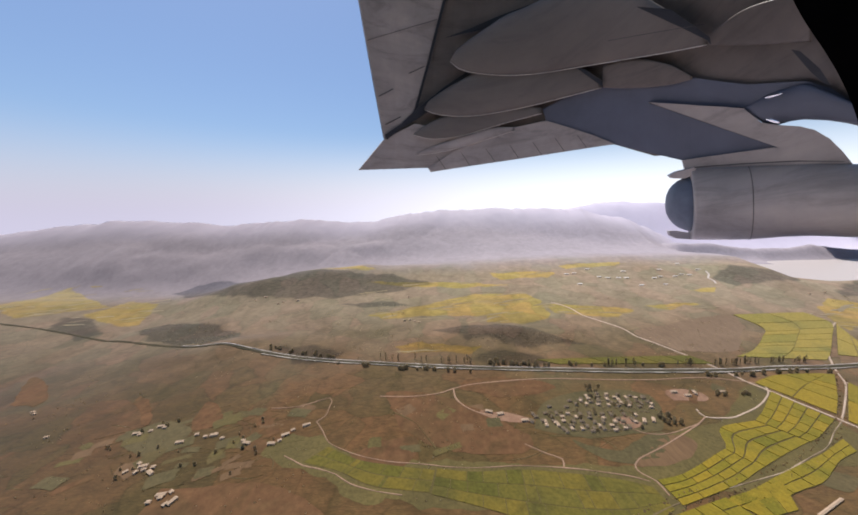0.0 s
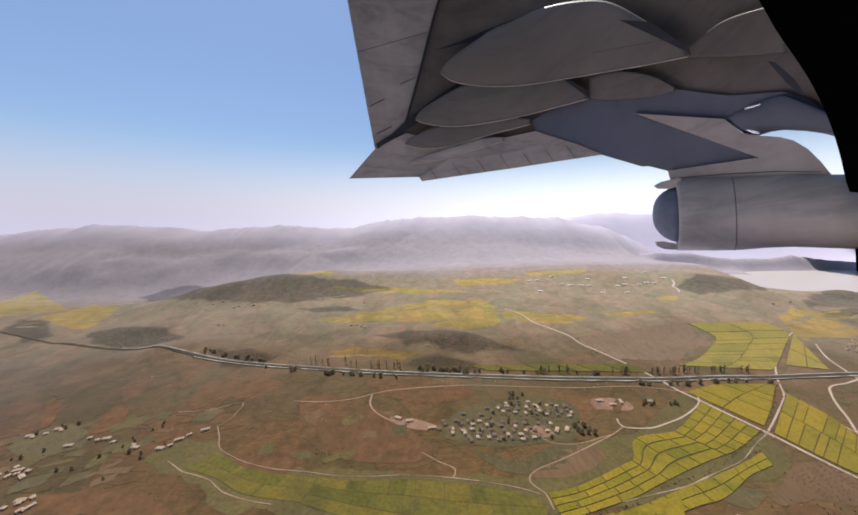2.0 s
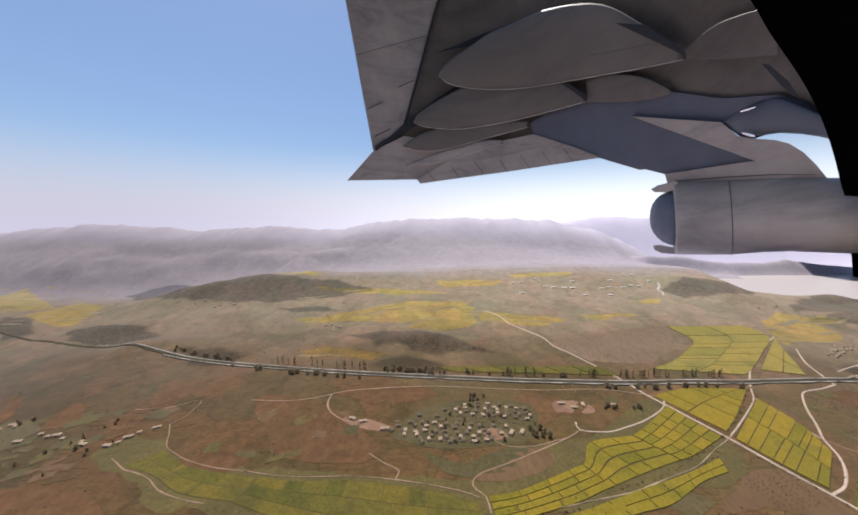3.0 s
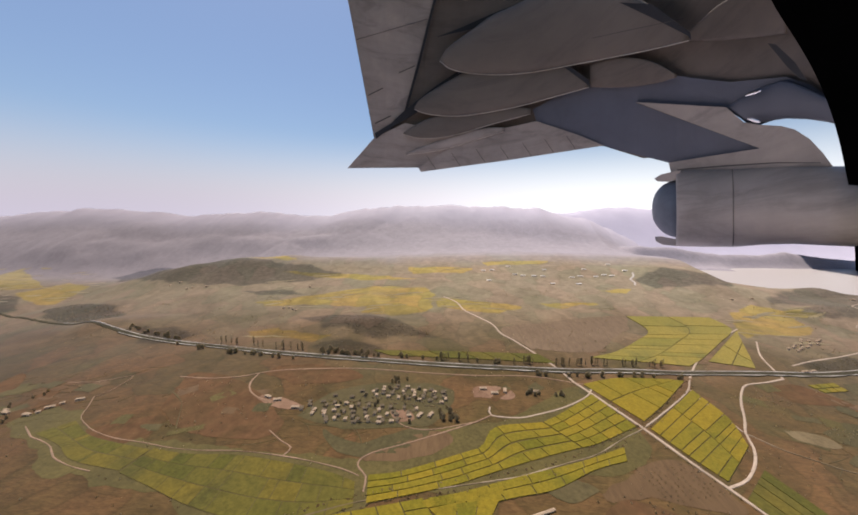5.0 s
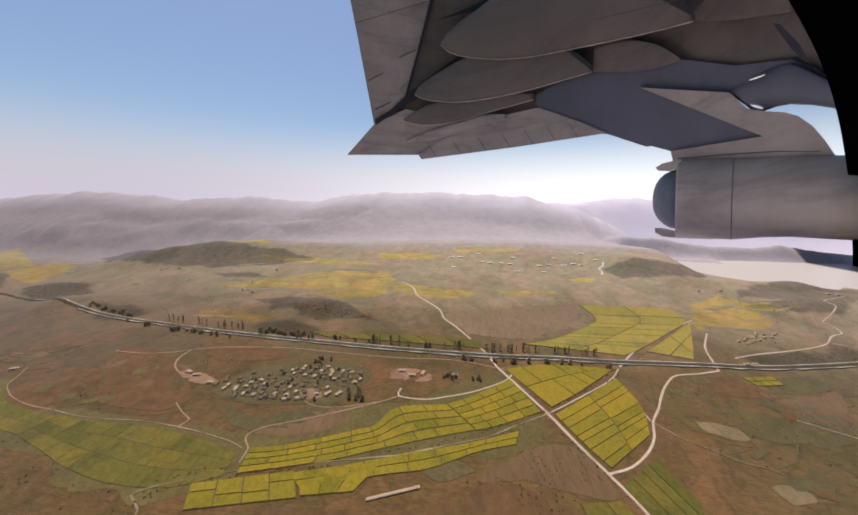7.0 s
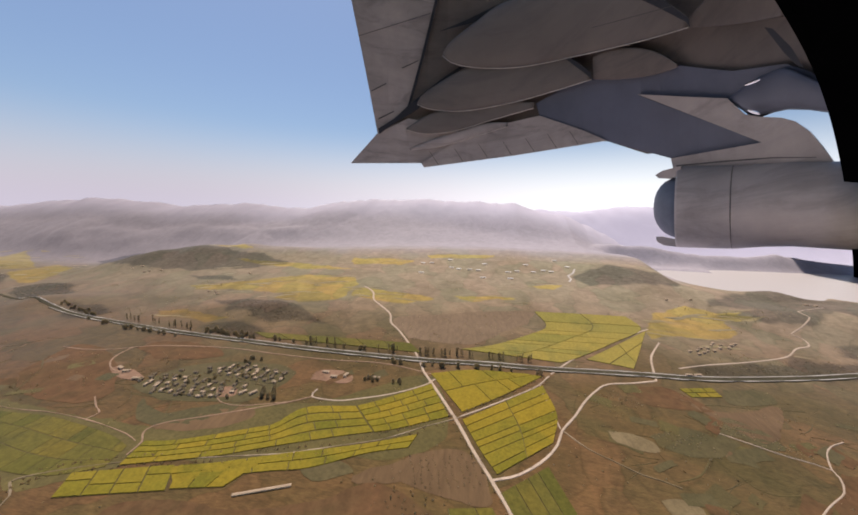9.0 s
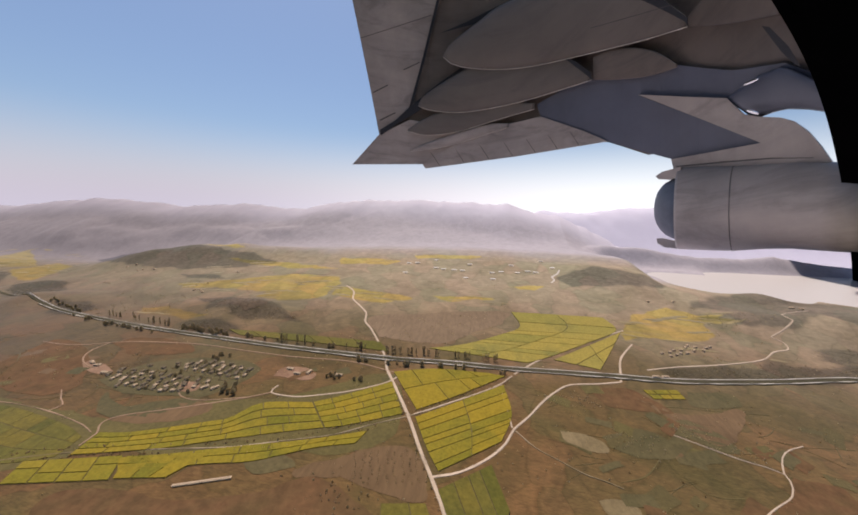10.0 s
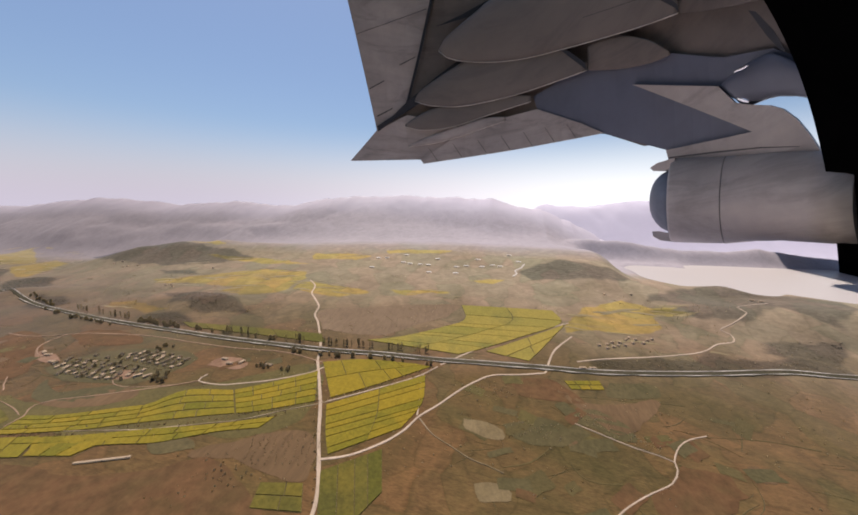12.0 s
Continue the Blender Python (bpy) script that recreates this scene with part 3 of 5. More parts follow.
patch([(136, 197), (137, 203), (176, 224), (193, 219), (183, 208), (152, 197)], M_BROWN, "brown ploughed plot below the village")
patch([(134, 214), (174, 230), (169, 213), (129, 201), (105, 221)], M_GREEN, "green meadow below the village")
patch([(275, 185), (304, 204), (308, 192), (280, 181)], M_BROWN, "brown ploughed strip")
patch([(247, 187), (260, 194), (275, 187), (256, 180)], M_GREEN, "dark green vegetable plot")
patch([(305, 189), (306, 207), (336, 217), (352, 186), (330, 184)], M_BROWN, "brown orchard ground dotted with bushes", "orchard")
patch([(510, 271), (529, 283), (546, 275), (548, 261), (531, 260), (516, 265)], M_GREEN, "green scrub on a slope")
patch([(470, 302), (502, 314), (523, 290), (482, 285)], M_RED, "reddish bare slope")
patch([(449, 204), (464, 209), (467, 201), (452, 196)], M_PALE, "pale stony plot")
patch([(439, 254), (456, 256), (465, 241), (440, 244)], M_PALE, "pale stony plot")

patch([(501, 306), (535, 290), (586, 309), (565, 279), (532, 265)], M_BROWN, "brown fallow plot on the eastern slope")
patch([(462, 256), (477, 262), (498, 263), (513, 254), (508, 247), (492, 243), (472, 245)], M_GREEN, "green fallow plot on the eastern slope")
patch([(573, 250), (600, 249), (588, 224), (545, 213)], M_RED, "reddish fallow plot beside the footpath")
patch([(553, 323), (595, 331), (583, 311), (548, 305)], M_GREEN, "green vegetable plot below the railway")
patch([(-60, 214), (-13, 228), (-20, 203), (-49, 200)], M_RED, "reddish bare plot")
patch([(-256, 251), (-223, 262), (-197, 240), (-228, 225)], M_GREEN, "green garden plots of the western hamlet")
patch([(-202, 246), (-211, 287), (-197, 282), (-175, 254)], M_RED, "reddish bare slope by the western hamlet")
patch([(-289, 293), (-290, 306), (-248, 272), (-246, 260)], M_RED, "reddish bare slope by the western hamlet")
patch([(-435, 315), (-492, 381), (-445, 358), (-395, 308)], M_RED, "reddish bare slope in the west")
patch([(-175, 190), (-110, 190), (-66, 168), (-60, 130), (-170, 130)], M_RED, "reddish-brown bare field")
patch([(212, 268), (240, 268), (242, 280), (214, 282)], M_YARD, "reddish farm yard", "yard", 0.25)
patch([(36, 252), (60, 243), (80, 240), (80, 247), (50, 257), (38, 258)], M_YARD, "reddish school yard", "yard", 0.25)
patch([(82, 232), (110, 226), (175, 232), (195, 258), (190, 277), (140, 280), (95, 264)], M_GREEN, "olive-brown village ground with gardens", "village_ground", 0.15)
garden_rng = random.Random(21)
for x0_, x1_, y0_, y1_, n_ in ((-275, -110, 196, 270, 46), (430, 640, 200, 305, 34), (-60, 60, 205, 262, 14), (230, 330, 255, 285, 8)):
    for _ in range(n_):
        x, y, a, b, w = garden_rng.uniform(x0_, x1_), garden_rng.uniform(y0_, y1_), garden_rng.uniform(4, 11), garden_rng.uniform(2, 6), garden_rng.gauss(0.3, 0.35)
        ring = [(x + a * c * math.cos(w) - b * d * math.sin(w), y + a * c * math.sin(w) + b * d * math.cos(w)) for c, d in ((-1, -1), (0, -0.9), (1, -1), (0.9, 0), (1, 1), (0, 1.1), (-1, 1))]
        patch(ring, garden_rng.choice((M_GREEN, M_RED, M_OLIVE, M_BROWN, M_GREEN, M_BUND)), "small worn garden plot on a terraced slope", "garden_plot", garden_rng.uniform(0.14, 0.3), 8.0, 0.9)
patch([(157, 177), (145, 187), (159, 217), (230, 243), (299, 286), (326, 240), (307, 208), (260, 194), (236, 184)], M_OLIVE, "greenish strip of rice land along the stream", "rice_land", 0.12)

patch([(-140, 224), (-112, 240), (-88, 236), (-60, 217), (-18, 207), (40, 204), (95, 200), (146, 192), (152, 170), (128, 154), (80, 152), (30, 164), (-30, 178), (-80, 198), (-112, 212)], M_OLIVE, "damp olive-green hollow around the western rice", "rice_land", 0.1, 7.0, 5.0)

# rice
paddies([[(330, 336), (362, 350), (400, 378), (424, 402), (417, 437)], [(424, 332), (445, 346), (490, 382), (533, 419), (528, 448)]], 7, 2, M_RICE_HAZED, "ripe rice field beyond the railway", 8, 0.9)
paddies([[(357, 203), (347, 219), (335, 243)], [(395, 234), (404, 262), (400, 295)]], 7, 2, M_RICE, "ripe yellow rice field beside the loop road", 1)
paddies([[(335, 250), (365, 274), (402, 307)], [(306, 292), (340, 304), (388, 308)]], 4, 2, M_RICE, "ripe yellow rice field beside the railway", 2)
paddies([[(146, 170), (172, 178), (196, 186), (216, 195), (252, 210), (278, 220)], [(143, 188), (164, 193), (201, 210), (212, 216), (223, 234), (258, 242)]], 7, 4, M_RICE, "ripe yellow rice field below the village", 3)
paddies([[(278.6, 220), (293, 226), (326, 244)], [(258.6, 242), (278, 255), (309, 279)]], 4, 5, M_RICE, "ripe yellow rice field below the village road", 4)
paddies([[(184, 166), (226, 180), (250, 187), (279, 203), (303, 212)], [(174, 174), (199, 182), (236, 196), (273, 209), (307, 224)]], 7, 2, M_RICE, "greenish-yellow rice field along the streambed", 5)
paddies([[(-2, 180), (30, 170), (52, 163), (84, 157), (116, 158), (140, 168)], [(2, 199), (26, 196), (58, 197), (87, 194), (118, 189), (137, 183)]], 10, 3, M_RICE_GREEN, "greenish-yellow rice field in the western hollow", 21, 0.5, 0.35, 0.24)
paddies([[(-92, 208), (-64, 199), (-40, 187), (-3, 181)], [(-78, 222), (-54, 209), (-30, 203), (1, 198)]], 7, 2, M_RICE_GREEN, "greenish-yellow rice field in the western hollow", 24, 0.5, 0.3, 0.26)
paddies([(449, 343), (537, 417), (504, 361), (490, 337)], 2, 2, M_RICE_HAZED, "ripe rice field beyond the railway", 9, 1.0)
paddies([(112, 334), (280, 338), (294, 322), (133, 324)], 6, 1, M_RICE_GREEN, "narrow rice strip along the railway", 11, 1.0)
paddies([(516, 316), (547, 324), (548, 312), (520, 305)], 3, 2, M_RICE, "small ripe rice field below the railway", 18, 0.9)
paddies([(358, 192), (388, 215), (397, 188), (378, 150)], 4, 1, M_RICE_GREEN, "olive-green rice strips beside the main road", 19)
paddies([(330, 178), (353, 183), (361, 168), (334, 164)], 2, 2, M_RICE_GREEN, "greenish rice field beside the main road", 20)
paddies([(134, 148), (127, 162), (176, 176), (185, 161)], 2, 4, M_RICE, "ripe rice field near the stream bend", 22)
paddies([(186, 162), (178, 176), (223, 188), (212, 168)], 2, 3, M_RICE, "ripe rice field near the long shed", 23)
strip_rng = random.Random(12)
for pts_ in FAR_FIELDS:
    xs_, ys_ = [p[0] for p in pts_], [p[1] for p in pts_]
    wide_, deep_ = max(xs_) - min(xs_), max(ys_) - min(ys_)
    for _ in range(max(4, int(wide_ * deep_ / 900))):
        x, y = strip_rng.uniform(min(xs_) - 12, max(xs_) + 12), strip_rng.uniform(min(ys_) - 4, max(ys_) + 4)
        if not inside(x, y, pts_) and strip_rng.random() < 0.6:
            continue
        a, b, tilt = strip_rng.uniform(8, 30), strip_rng.uniform(0.8, 2.4), strip_rng.gauss(0.12, 0.15)
        ring = [(x + a * c - b * s_ * tilt, y + b * s_ + a * c * tilt) for c, s_ in ((-1, -0.2), (-0.5, -1), (0.3, -0.8), (1, -0.3), (0.8, 0.6), (0.1, 1), (-0.7, 0.7))]
        patch(ring, M_OCHRE, "stubble strip in the hazy middle distance", "stubble_strip", strip_rng.uniform(0.14, 0.26), 12.0, 1.8)

# roads, paths, stream
road([(372, 120), (369, 150), (365, 175), (354, 198), (344, 216), (331, 242), (314, 271), (300, 294)], 2.1, M_ROAD, "straight pale unpaved main road")
road([(300, 294), (290, 318), (264, 360), (250, 378), (243, 400), (225, 422), (211, 439), (202, 464), (183, 484)], 1.9, M_ROAD, "pale unpaved road winding north")
road([(354, 199), (370, 206), (387, 220), (398, 234), (404, 247), (416, 262), (430, 282), (443, 297), (456, 308), (480, 315), (502, 323)], 1.5, M_ROAD, "pale curved dirt road round the rice field")
road([(502, 323), (507, 338), (517, 363), (539, 393)], 1.6, M_ROAD, "pale dirt road crossing the railway")
road([(534, 348), (564, 360), (615, 377), (663, 397), (690, 418), (712, 429), (718, 444), (711, 450), (732, 463), (756, 482), (754, 495), (799, 514)], 1.4, M_ROAD, "pale winding dirt road to the reservoir")
road([(505, 185), (523, 206), (542, 221), (562, 234), (570, 245), (571, 251), (580, 264), (591, 273), (605, 280)], 0.8, M_ROAD, "pale winding footpath", "path")
road([(571, 250), (562, 253), (549, 255), (531, 260), (514, 265)], 0.6, M_ROAD, "faint footpath over the slope", "path")
road([(405, 246), (417, 234), (429, 228), (443, 221), (453, 219), (463, 216)], 0.7, M_STREAM, "dry gully", "gully")
road([(403, 248), (401, 265), (398, 284), (398, 295)], 1.1, M_ROAD, "narrow field path", "path")
road([(-48, 280), (-18, 277), (7, 281), (20, 288), (45, 295), (107, 300), (164, 297), (212, 296), (264, 299), (309, 291)], 1.1, M_LANE, "reddish dirt road above the village", "path")
road([(20, 288), (21, 273), (28, 261), (41, 252), (57, 248)], 1.2, M_LANE, "reddish dirt lane into the village", "path")
road([(314, 290), (306, 278), (293, 268), (276, 258), (257, 250), (242, 245), (222, 246), (222, 255)], 1.2, M_ROAD, "pale dirt road to the farm yard", "path")
road([(222, 246), (210, 238), (191, 228), (165, 215), (141, 204), (135, 197), (137, 192), (142, 187), (143, 177)], 0.9, M_LANE, "pale dirt lane below the village", "path")
road([(-96, 250), (-87, 238), (-79, 226), (-64, 217), (-53, 212), (-32, 206), (-8, 203), (11, 200), (31, 199), (58, 200), (86, 198), (107, 195), (127, 191), (138, 187)], 0.6, M_LANE, "pale field path", "path", wobble=0.6)
road([(-108, 215), (-99, 210), (-90, 205), (-79, 202), (-66, 197), (-54, 189), (-36, 183), (-20, 180)], 0.6, M_LANE, "pale path along the rice", "path", wobble=0.6)
road([(-144, 271), (-118, 272), (-94, 282), (-91, 268), (-91, 257), (-96, 250)], 0.7, M_LANE, "pale field path", "path", wobble=0.5)
patch([(146, 246), (160, 246), (166, 237), (156, 233), (149, 238)], M_YARD, "reddish farm yard below the village", "yard", 0.25, 7.0, 1.0)
road([(147, 243), (151, 236), (160, 229), (172, 227), (184, 229), (196, 233), (210, 238)], 0.7, M_LANE, "pale dirt lane round the farm", "path")
road([(-33, 255), (-20, 246), (-13, 240), (-8, 232), (-5, 227), (2, 216)], 0.7, M_BUND, "dark dry gully down the hill", "gully", wobble=0.8)
road([(67, 219), (80, 210), (89, 205), (87, 198)], 0.6, M_LANE, "pale field path", "path", wobble=0.7)
road([(541, 421), (485, 383), (440, 344), (410, 312)], 1.5, M_ROAD, "pale canal bank", "canal", category="canal")
road([(408, 309), (392, 290), (352, 259), (334, 246)], 1.2, M_ROAD, "pale canal bank through the rice", "canal", category="canal")
road([(404, 304), (392, 290), (352, 259), (330, 243), (311, 232), (286, 216), (264, 207), (244, 199), (231, 194), (191, 184), (148, 173), (123, 164), (108, 157), (103, 152), (113, 146), (120, 130)], 0.7, M_STREAM, "shallow stony streambed", "stream", category="stream", wobble=0.9)

# railway
RAIL = [(-771, 567), (-651, 535), (-519, 490), (-440, 460), (-339, 422), (-202, 375), (-121, 352), (-55, 338), (6, 327), (62, 320), (107, 316), (182, 311), (244, 310), (302, 311), (355, 316), (406, 319), (456, 325), (505, 331), (534, 334), (577, 342), (654, 362), (730, 385), (781, 393), (860, 410)]
road(RAIL[:6], 3.2, M_BANK, "dark grassy railway embankment", "embankment", 0.6, "embankment", wobble=0.5)
road(RAIL[5:], 7.5, M_BANK, "dark grassy railway embankment", "embankment", 0.6, "embankment", wobble=0.25)
road(RAIL[4:], 0.7, M_BALLAST, "pale ballast of a railway track", "railway_track", 0.8, "railway", shift=2.8, wobble=0.5)
road(RAIL[5:], 0.6, M_BALLAST, "pale ballast of a second railway track", "railway_track", 0.8, "railway", shift=-2.7, wobble=0.8)

# banks of the terraces, hedges and ditches
for pts_, w_ in (([(504, 234), (508, 226), (517, 223), (532, 226)], 1.3), ([(463, 220), (480, 228), (496, 244)], 1.2), ([(501, 306), (517, 297), (534, 299), (563, 303), (606, 310)], 1.5),
                 ([(572, 249), (590, 247), (596, 243)], 1.2), ([(604, 279), (646, 287), (680, 288)], 1.5), ([(519, 264), (549, 256.5), (572, 252)], 1.4), ([(273, 354), (338, 350), (404, 336), (446, 338)], 1.6),
                 ([(254, 249), (262, 237), (270, 229), (300, 228), (318, 238)], 1.6), ([(88, 227), (130, 225), (172, 231)], 1.2), ([(94, 252), (140, 250), (180, 250)], 1.4), ([(100, 241), (160, 239)], 0.9), ([(120, 265), (190, 260)], 0.9)):
    road(pts_, w_ * 0.55, M_BUND, "dark grassy bank between plots", "field_bank", 0.12, "bank", wobble=0.8)

rnd = random.Random(9)
bank_v, bank_f = [], []
for _ in range(120):
    x0, x1, y0, y1 = rnd.choice(((-290, -100, 190, 275), (-290, -100, 190, 275), (-330, 60, 195, 300), (430, 700, 195, 300), (430, 700, 195, 300), (-60, 210, 205, 250)))
    px_, py_, a_, bend_ = rnd.uniform(x0, x1), rnd.uniform(y0, y1), rnd.gauss(0.1, 0.45), rnd.gauss(0, 0.03)
    if any(min(p[0] for p in q) - 4 < px_ < max(p[0] for p in q) + 4 and min(p[1] for p in q) - 4 < py_ < max(p[1] for p in q) + 4 for q in PADS):
        continue
    w_, n_ = rnd.uniform(0.2, 0.42), rnd.randint(5, 13)
    for k in range(n_):
        taper = w_ * math.sin(math.pi * (k + 0.5) / n_)
        nx_, ny_ = -math.sin(a_), math.cos(a_)
        for side in (-1, 0, 1):
            x, y = px_ + nx_ * taper * side, py_ + ny_ * taper * side
            bank_v.append((x, y, float(height(x, y)) + (0.2 if side == 0 else 0.0)))
        if k:
            q = len(bank_v) - 6
            bank_f += [(q, q + 1, q + 4, q + 3), (q + 1, q + 2, q + 5, q + 4)]
        px_, py_, a_ = px_ + 3 * math.cos(a_), py_ + 3 * math.sin(a_), a_ + bend_ * 3
me = bpy.data.meshes.new("terrace_banks")
me.from_pydata(bank_v, [], bank_f)
put("terrace_banks", me, M_BUND, kind="stuff", label="low dark grassy banks of terraced slopes", category="banks")


OCTA_F = np.array([(0, 2, 4), (2, 1, 4), (1, 3, 4), (3, 0, 4), (2, 0, 5), (1, 2, 5), (3, 1, 5), (0, 3, 5)])
OCTA_V = np.array([(1, 0, 0), (-1, 0, 0), (0, 1, 0), (0, -1, 0), (0, 0, 1), (0, 0, -1)], float)


def clumps(name, places, mat, label, category, parent=None, kind="stuff"):
    """Uneven leafy clumps, (x, y, z, radius, height), joined in one mesh."""
    rng = np.random.default_rng(len(places))
    v, f = [], []
    for k, (x, y, z, r, h) in enumerate(places):
        a = rng.uniform(0, math.tau)
        c, s_ = math.cos(a), math.sin(a)
        o = OCTA_V * rng.uniform(0.7, 1.25, (6, 1)) * (r, r, h)
        o = np.column_stack([o[:, 0] * c - o[:, 1] * s_, o[:, 0] * s_ + o[:, 1] * c, o[:, 2]]) + (x, y, z)
        v.append(o)
        f.append(OCTA_F + 6 * k)
    me = bpy.data.meshes.new(name)
    me.from_pydata(np.concatenate(v).tolist(), [], np.concatenate(f).tolist())
    ob = put(name, me, mat, parent)
    return tagged(ob, label, category, kind=kind) if kind else ob


rng = random.Random(5)
for pts_ in WOODS:
    xs_, ys_ = [p[0] for p in pts_], [p[1] for p in pts_]
    got = []
    area_ = (max(xs_) - min(xs_)) * (max(ys_) - min(ys_))
    if min(ys_) > 450:
        continue
    for _ in range(min(2600, int(area_ / 7))):
        x, y = rng.uniform(min(xs_), max(xs_)), rng.uniform(min(ys_), max(ys_))
        if not inside(x, y, pts_) or float(vnoise(np.array(x), np.array(y), 26, 31)) < rng.gauss(-0.6, 0.25):
            continue
        r = rng.uniform(0.9, 2.3)
        got.append((x, y, float(height(x, y)) - 0.1, r, r * rng.uniform(0.15, 0.3)))
    wood_ = clumps("woodland", got, M_GROUND, "dark scrubby woodland on a low hill", "woodland")
    spots_ = np.array(got)
    mark(wood_.data, "wood", np.repeat(cover_of(spots_[:, 0], spots_[:, 1], WOODS, 6.5, 9.0), 6))

# scattered shrubs, thicker in patches
got, dry = [], []
while len(got) + len(dry) < 1700:
    x, y = rng.uniform(-420, 760), rng.uniform(135, 520)
    if vnoise(np.array(x), np.array(y), 38, 41) + 0.6 * vnoise(np.array(x), np.array(y), 13, 42) < rng.uniform(0.1, 0.9) or any(inside(x, y, list(p)) for p in PADS):
        continue
    r = rng.uniform(0.25, 0.75)
    (got if rng.random() < 0.6 else dry).append((x, y, float(height(x, y)) + r * 0.5, r, r * rng.uniform(0.7, 1.2)))
for cx, cy, wide, n in ((530, 271, 13, 60), (486, 254, 16, 45), (452, 288, 16, 50), (556, 262, 9, 30)):
    for _ in range(n):
        x, y, r = cx + rng.gauss(0, wide * 0.6), cy + rng.gauss(0, wide * 0.35), rng.uniform(0.3, 0.8)
        got.append((x, y, float(height(x, y)) + r * 0.4, r, r * rng.uniform(0.6, 1.0)))
clumps("shrubs", got, M_LEAF, "dark green shrubs scattered over the slopes", "shrubs")
clumps("shrubs", dry, M_LEAF_DRY, "dry brown shrubs scattered over the slopes", "shrubs")
# low scrub along bunds and banks, and tufts by the streambed
tuft = []
for x, y in curve_points([(404, 304), (352, 259), (311, 232), (264, 207), (231, 194), (191, 184), (148, 173), (108, 157), (113, 146)], 1.6):
    for s_ in (-1, 1):
        if rng.random() < 0.6:
            r = rng.uniform(0.4, 1.0)
            xx, yy = x + rng.gauss(0, 1.2), y + s_ * (2.6 + rng.uniform(0, 2.4))
            tuft.append((xx, yy, float(height(xx, yy)) + 0.4 * r, r, r * 0.8))
clumps("reeds", tuft, M_LEAF_DRY, "dry reeds along the streambed", "reeds")


# hedges and kitchen gardens between the rows of houses
hedge = []
for (ax, ay), (bx, by) in (((120, 259.5), (188, 255)), ((126, 267.5), (188, 262.5)), ((140, 273.5), (188, 269.5)), ((92, 248.5), (165, 245.5)), ((92, 238.5), (158, 237)), ((100, 232), (150, 231.5)), ((92, 253.5), (180, 252)), ((122, 263.8), (188, 259))):
    for k in range(int((bx - ax) * 2.0)):
        u = rng.random()
        if math.sin(u * 37 + ax) < -0.5:
            continue
        r = rng.uniform(0.4, 0.95)
        x, y = ax + (bx - ax) * u, ay + (by - ay) * u + rng.gauss(0, 0.5)
        hedge.append((x, y, float(height(x, y)) + 0.4 * r, r, r * rng.uniform(0.6, 1.1)))
clumps("hedges", hedge, M_LEAF, "dark hedges and kitchen gardens between village houses", "hedges")


# trees
def tree_kind(tall, wide, low, count, seed, mat, label, group, name="tree", category="tree"):
    """A tree > tapered trunk with limbs, crown of many small clumps."""
    r_ = random.Random(seed)
    root = new(name)
    tagged(root, label, category, group)
    bm = bmesh.new()
    bmesh.ops.create_cone(bm, cap_ends=True, segments=7, radius1=tall * 0.022, radius2=tall * 0.006, depth=tall * 0.85, matrix=Matrix.Translation((0, 0, tall * 0.425)))
    for k in range(6):
        a, z = k * 2.4, tall * (low + 0.1 * k)
        m_ = Matrix.Translation((0, 0, min(z, tall * 0.75))) @ Euler((0, radians(50), a)).to_matrix().to_4x4() @ Matrix.Translation((0, 0, wide * 0.35))
        bmesh.ops.create_cone(bm, cap_ends=False, segments=5, radius1=tall * 0.009, radius2=tall * 0.003, depth=wide * 0.7, matrix=m_)
    part("trunk", bm, M_BARK, root)
    got_ = []
    for k in range(count):
        f_ = r_.random()
        z = tall * (low + (1.0 - low) * f_)
        w = wide * math.sin(math.pi * min(0.97, 0.12 + 0.85 * f_)) ** 0.7
        a, q = r_.uniform(0, math.tau), w * math.sqrt(r_.random())
        r = wide * r_.uniform(0.16, 0.34)
        got_.append((q * math.cos(a), q * math.sin(a), z, r, r * r_.uniform(1.0, 1.6)))
    clumps("crown", got_, mat, "", "", root, "")
    return root


POPLAR = tree_kind(8.5, 1.1, 0.2, 70, 3, M_LEAF, "slender dark poplar beside the railway", "poplars along the railway")
ROUND = tree_kind(4.4, 1.9, 0.28, 60, 4, M_LEAF, "dark round-crowned tree near houses and the railway", "trees of the village and the line")
BUSH = tree_kind(1.5, 0.75, 0.1, 22, 6, M_LEAF, "small dark fruit bush on bare ground", "bushes of the orchard", "fruit_bush", "bush")


def stand(first, places):
    """Trees at (x, y, size): the first is moved, the rest are copies."""
    for k, (x, y, size) in enumerate(places):
        m_ = pose(x, y, float(height(x, y)) - 0.05, 0, 0, rng.uniform(0, 360)) @ Matrix.Scale(size, 4)
        if k:
            ob = copy_thing(first, pose(0, 0, 0))
            ob.matrix_world = m_
        else:
            first.matrix_world = m_


line = curve_points(RAIL, 3.0)


def beside(x0, x1, off, n, jit=1.0):
    out = []
    while len(out) < n:
        x = rng.uniform(x0, x1)
        k = int(np.argmin(np.abs(line[:, 0] - x)))
        out.append((x, line[k, 1] + off + rng.gauss(0, jit), rng.uniform(0.7, 1.1)))
    return out


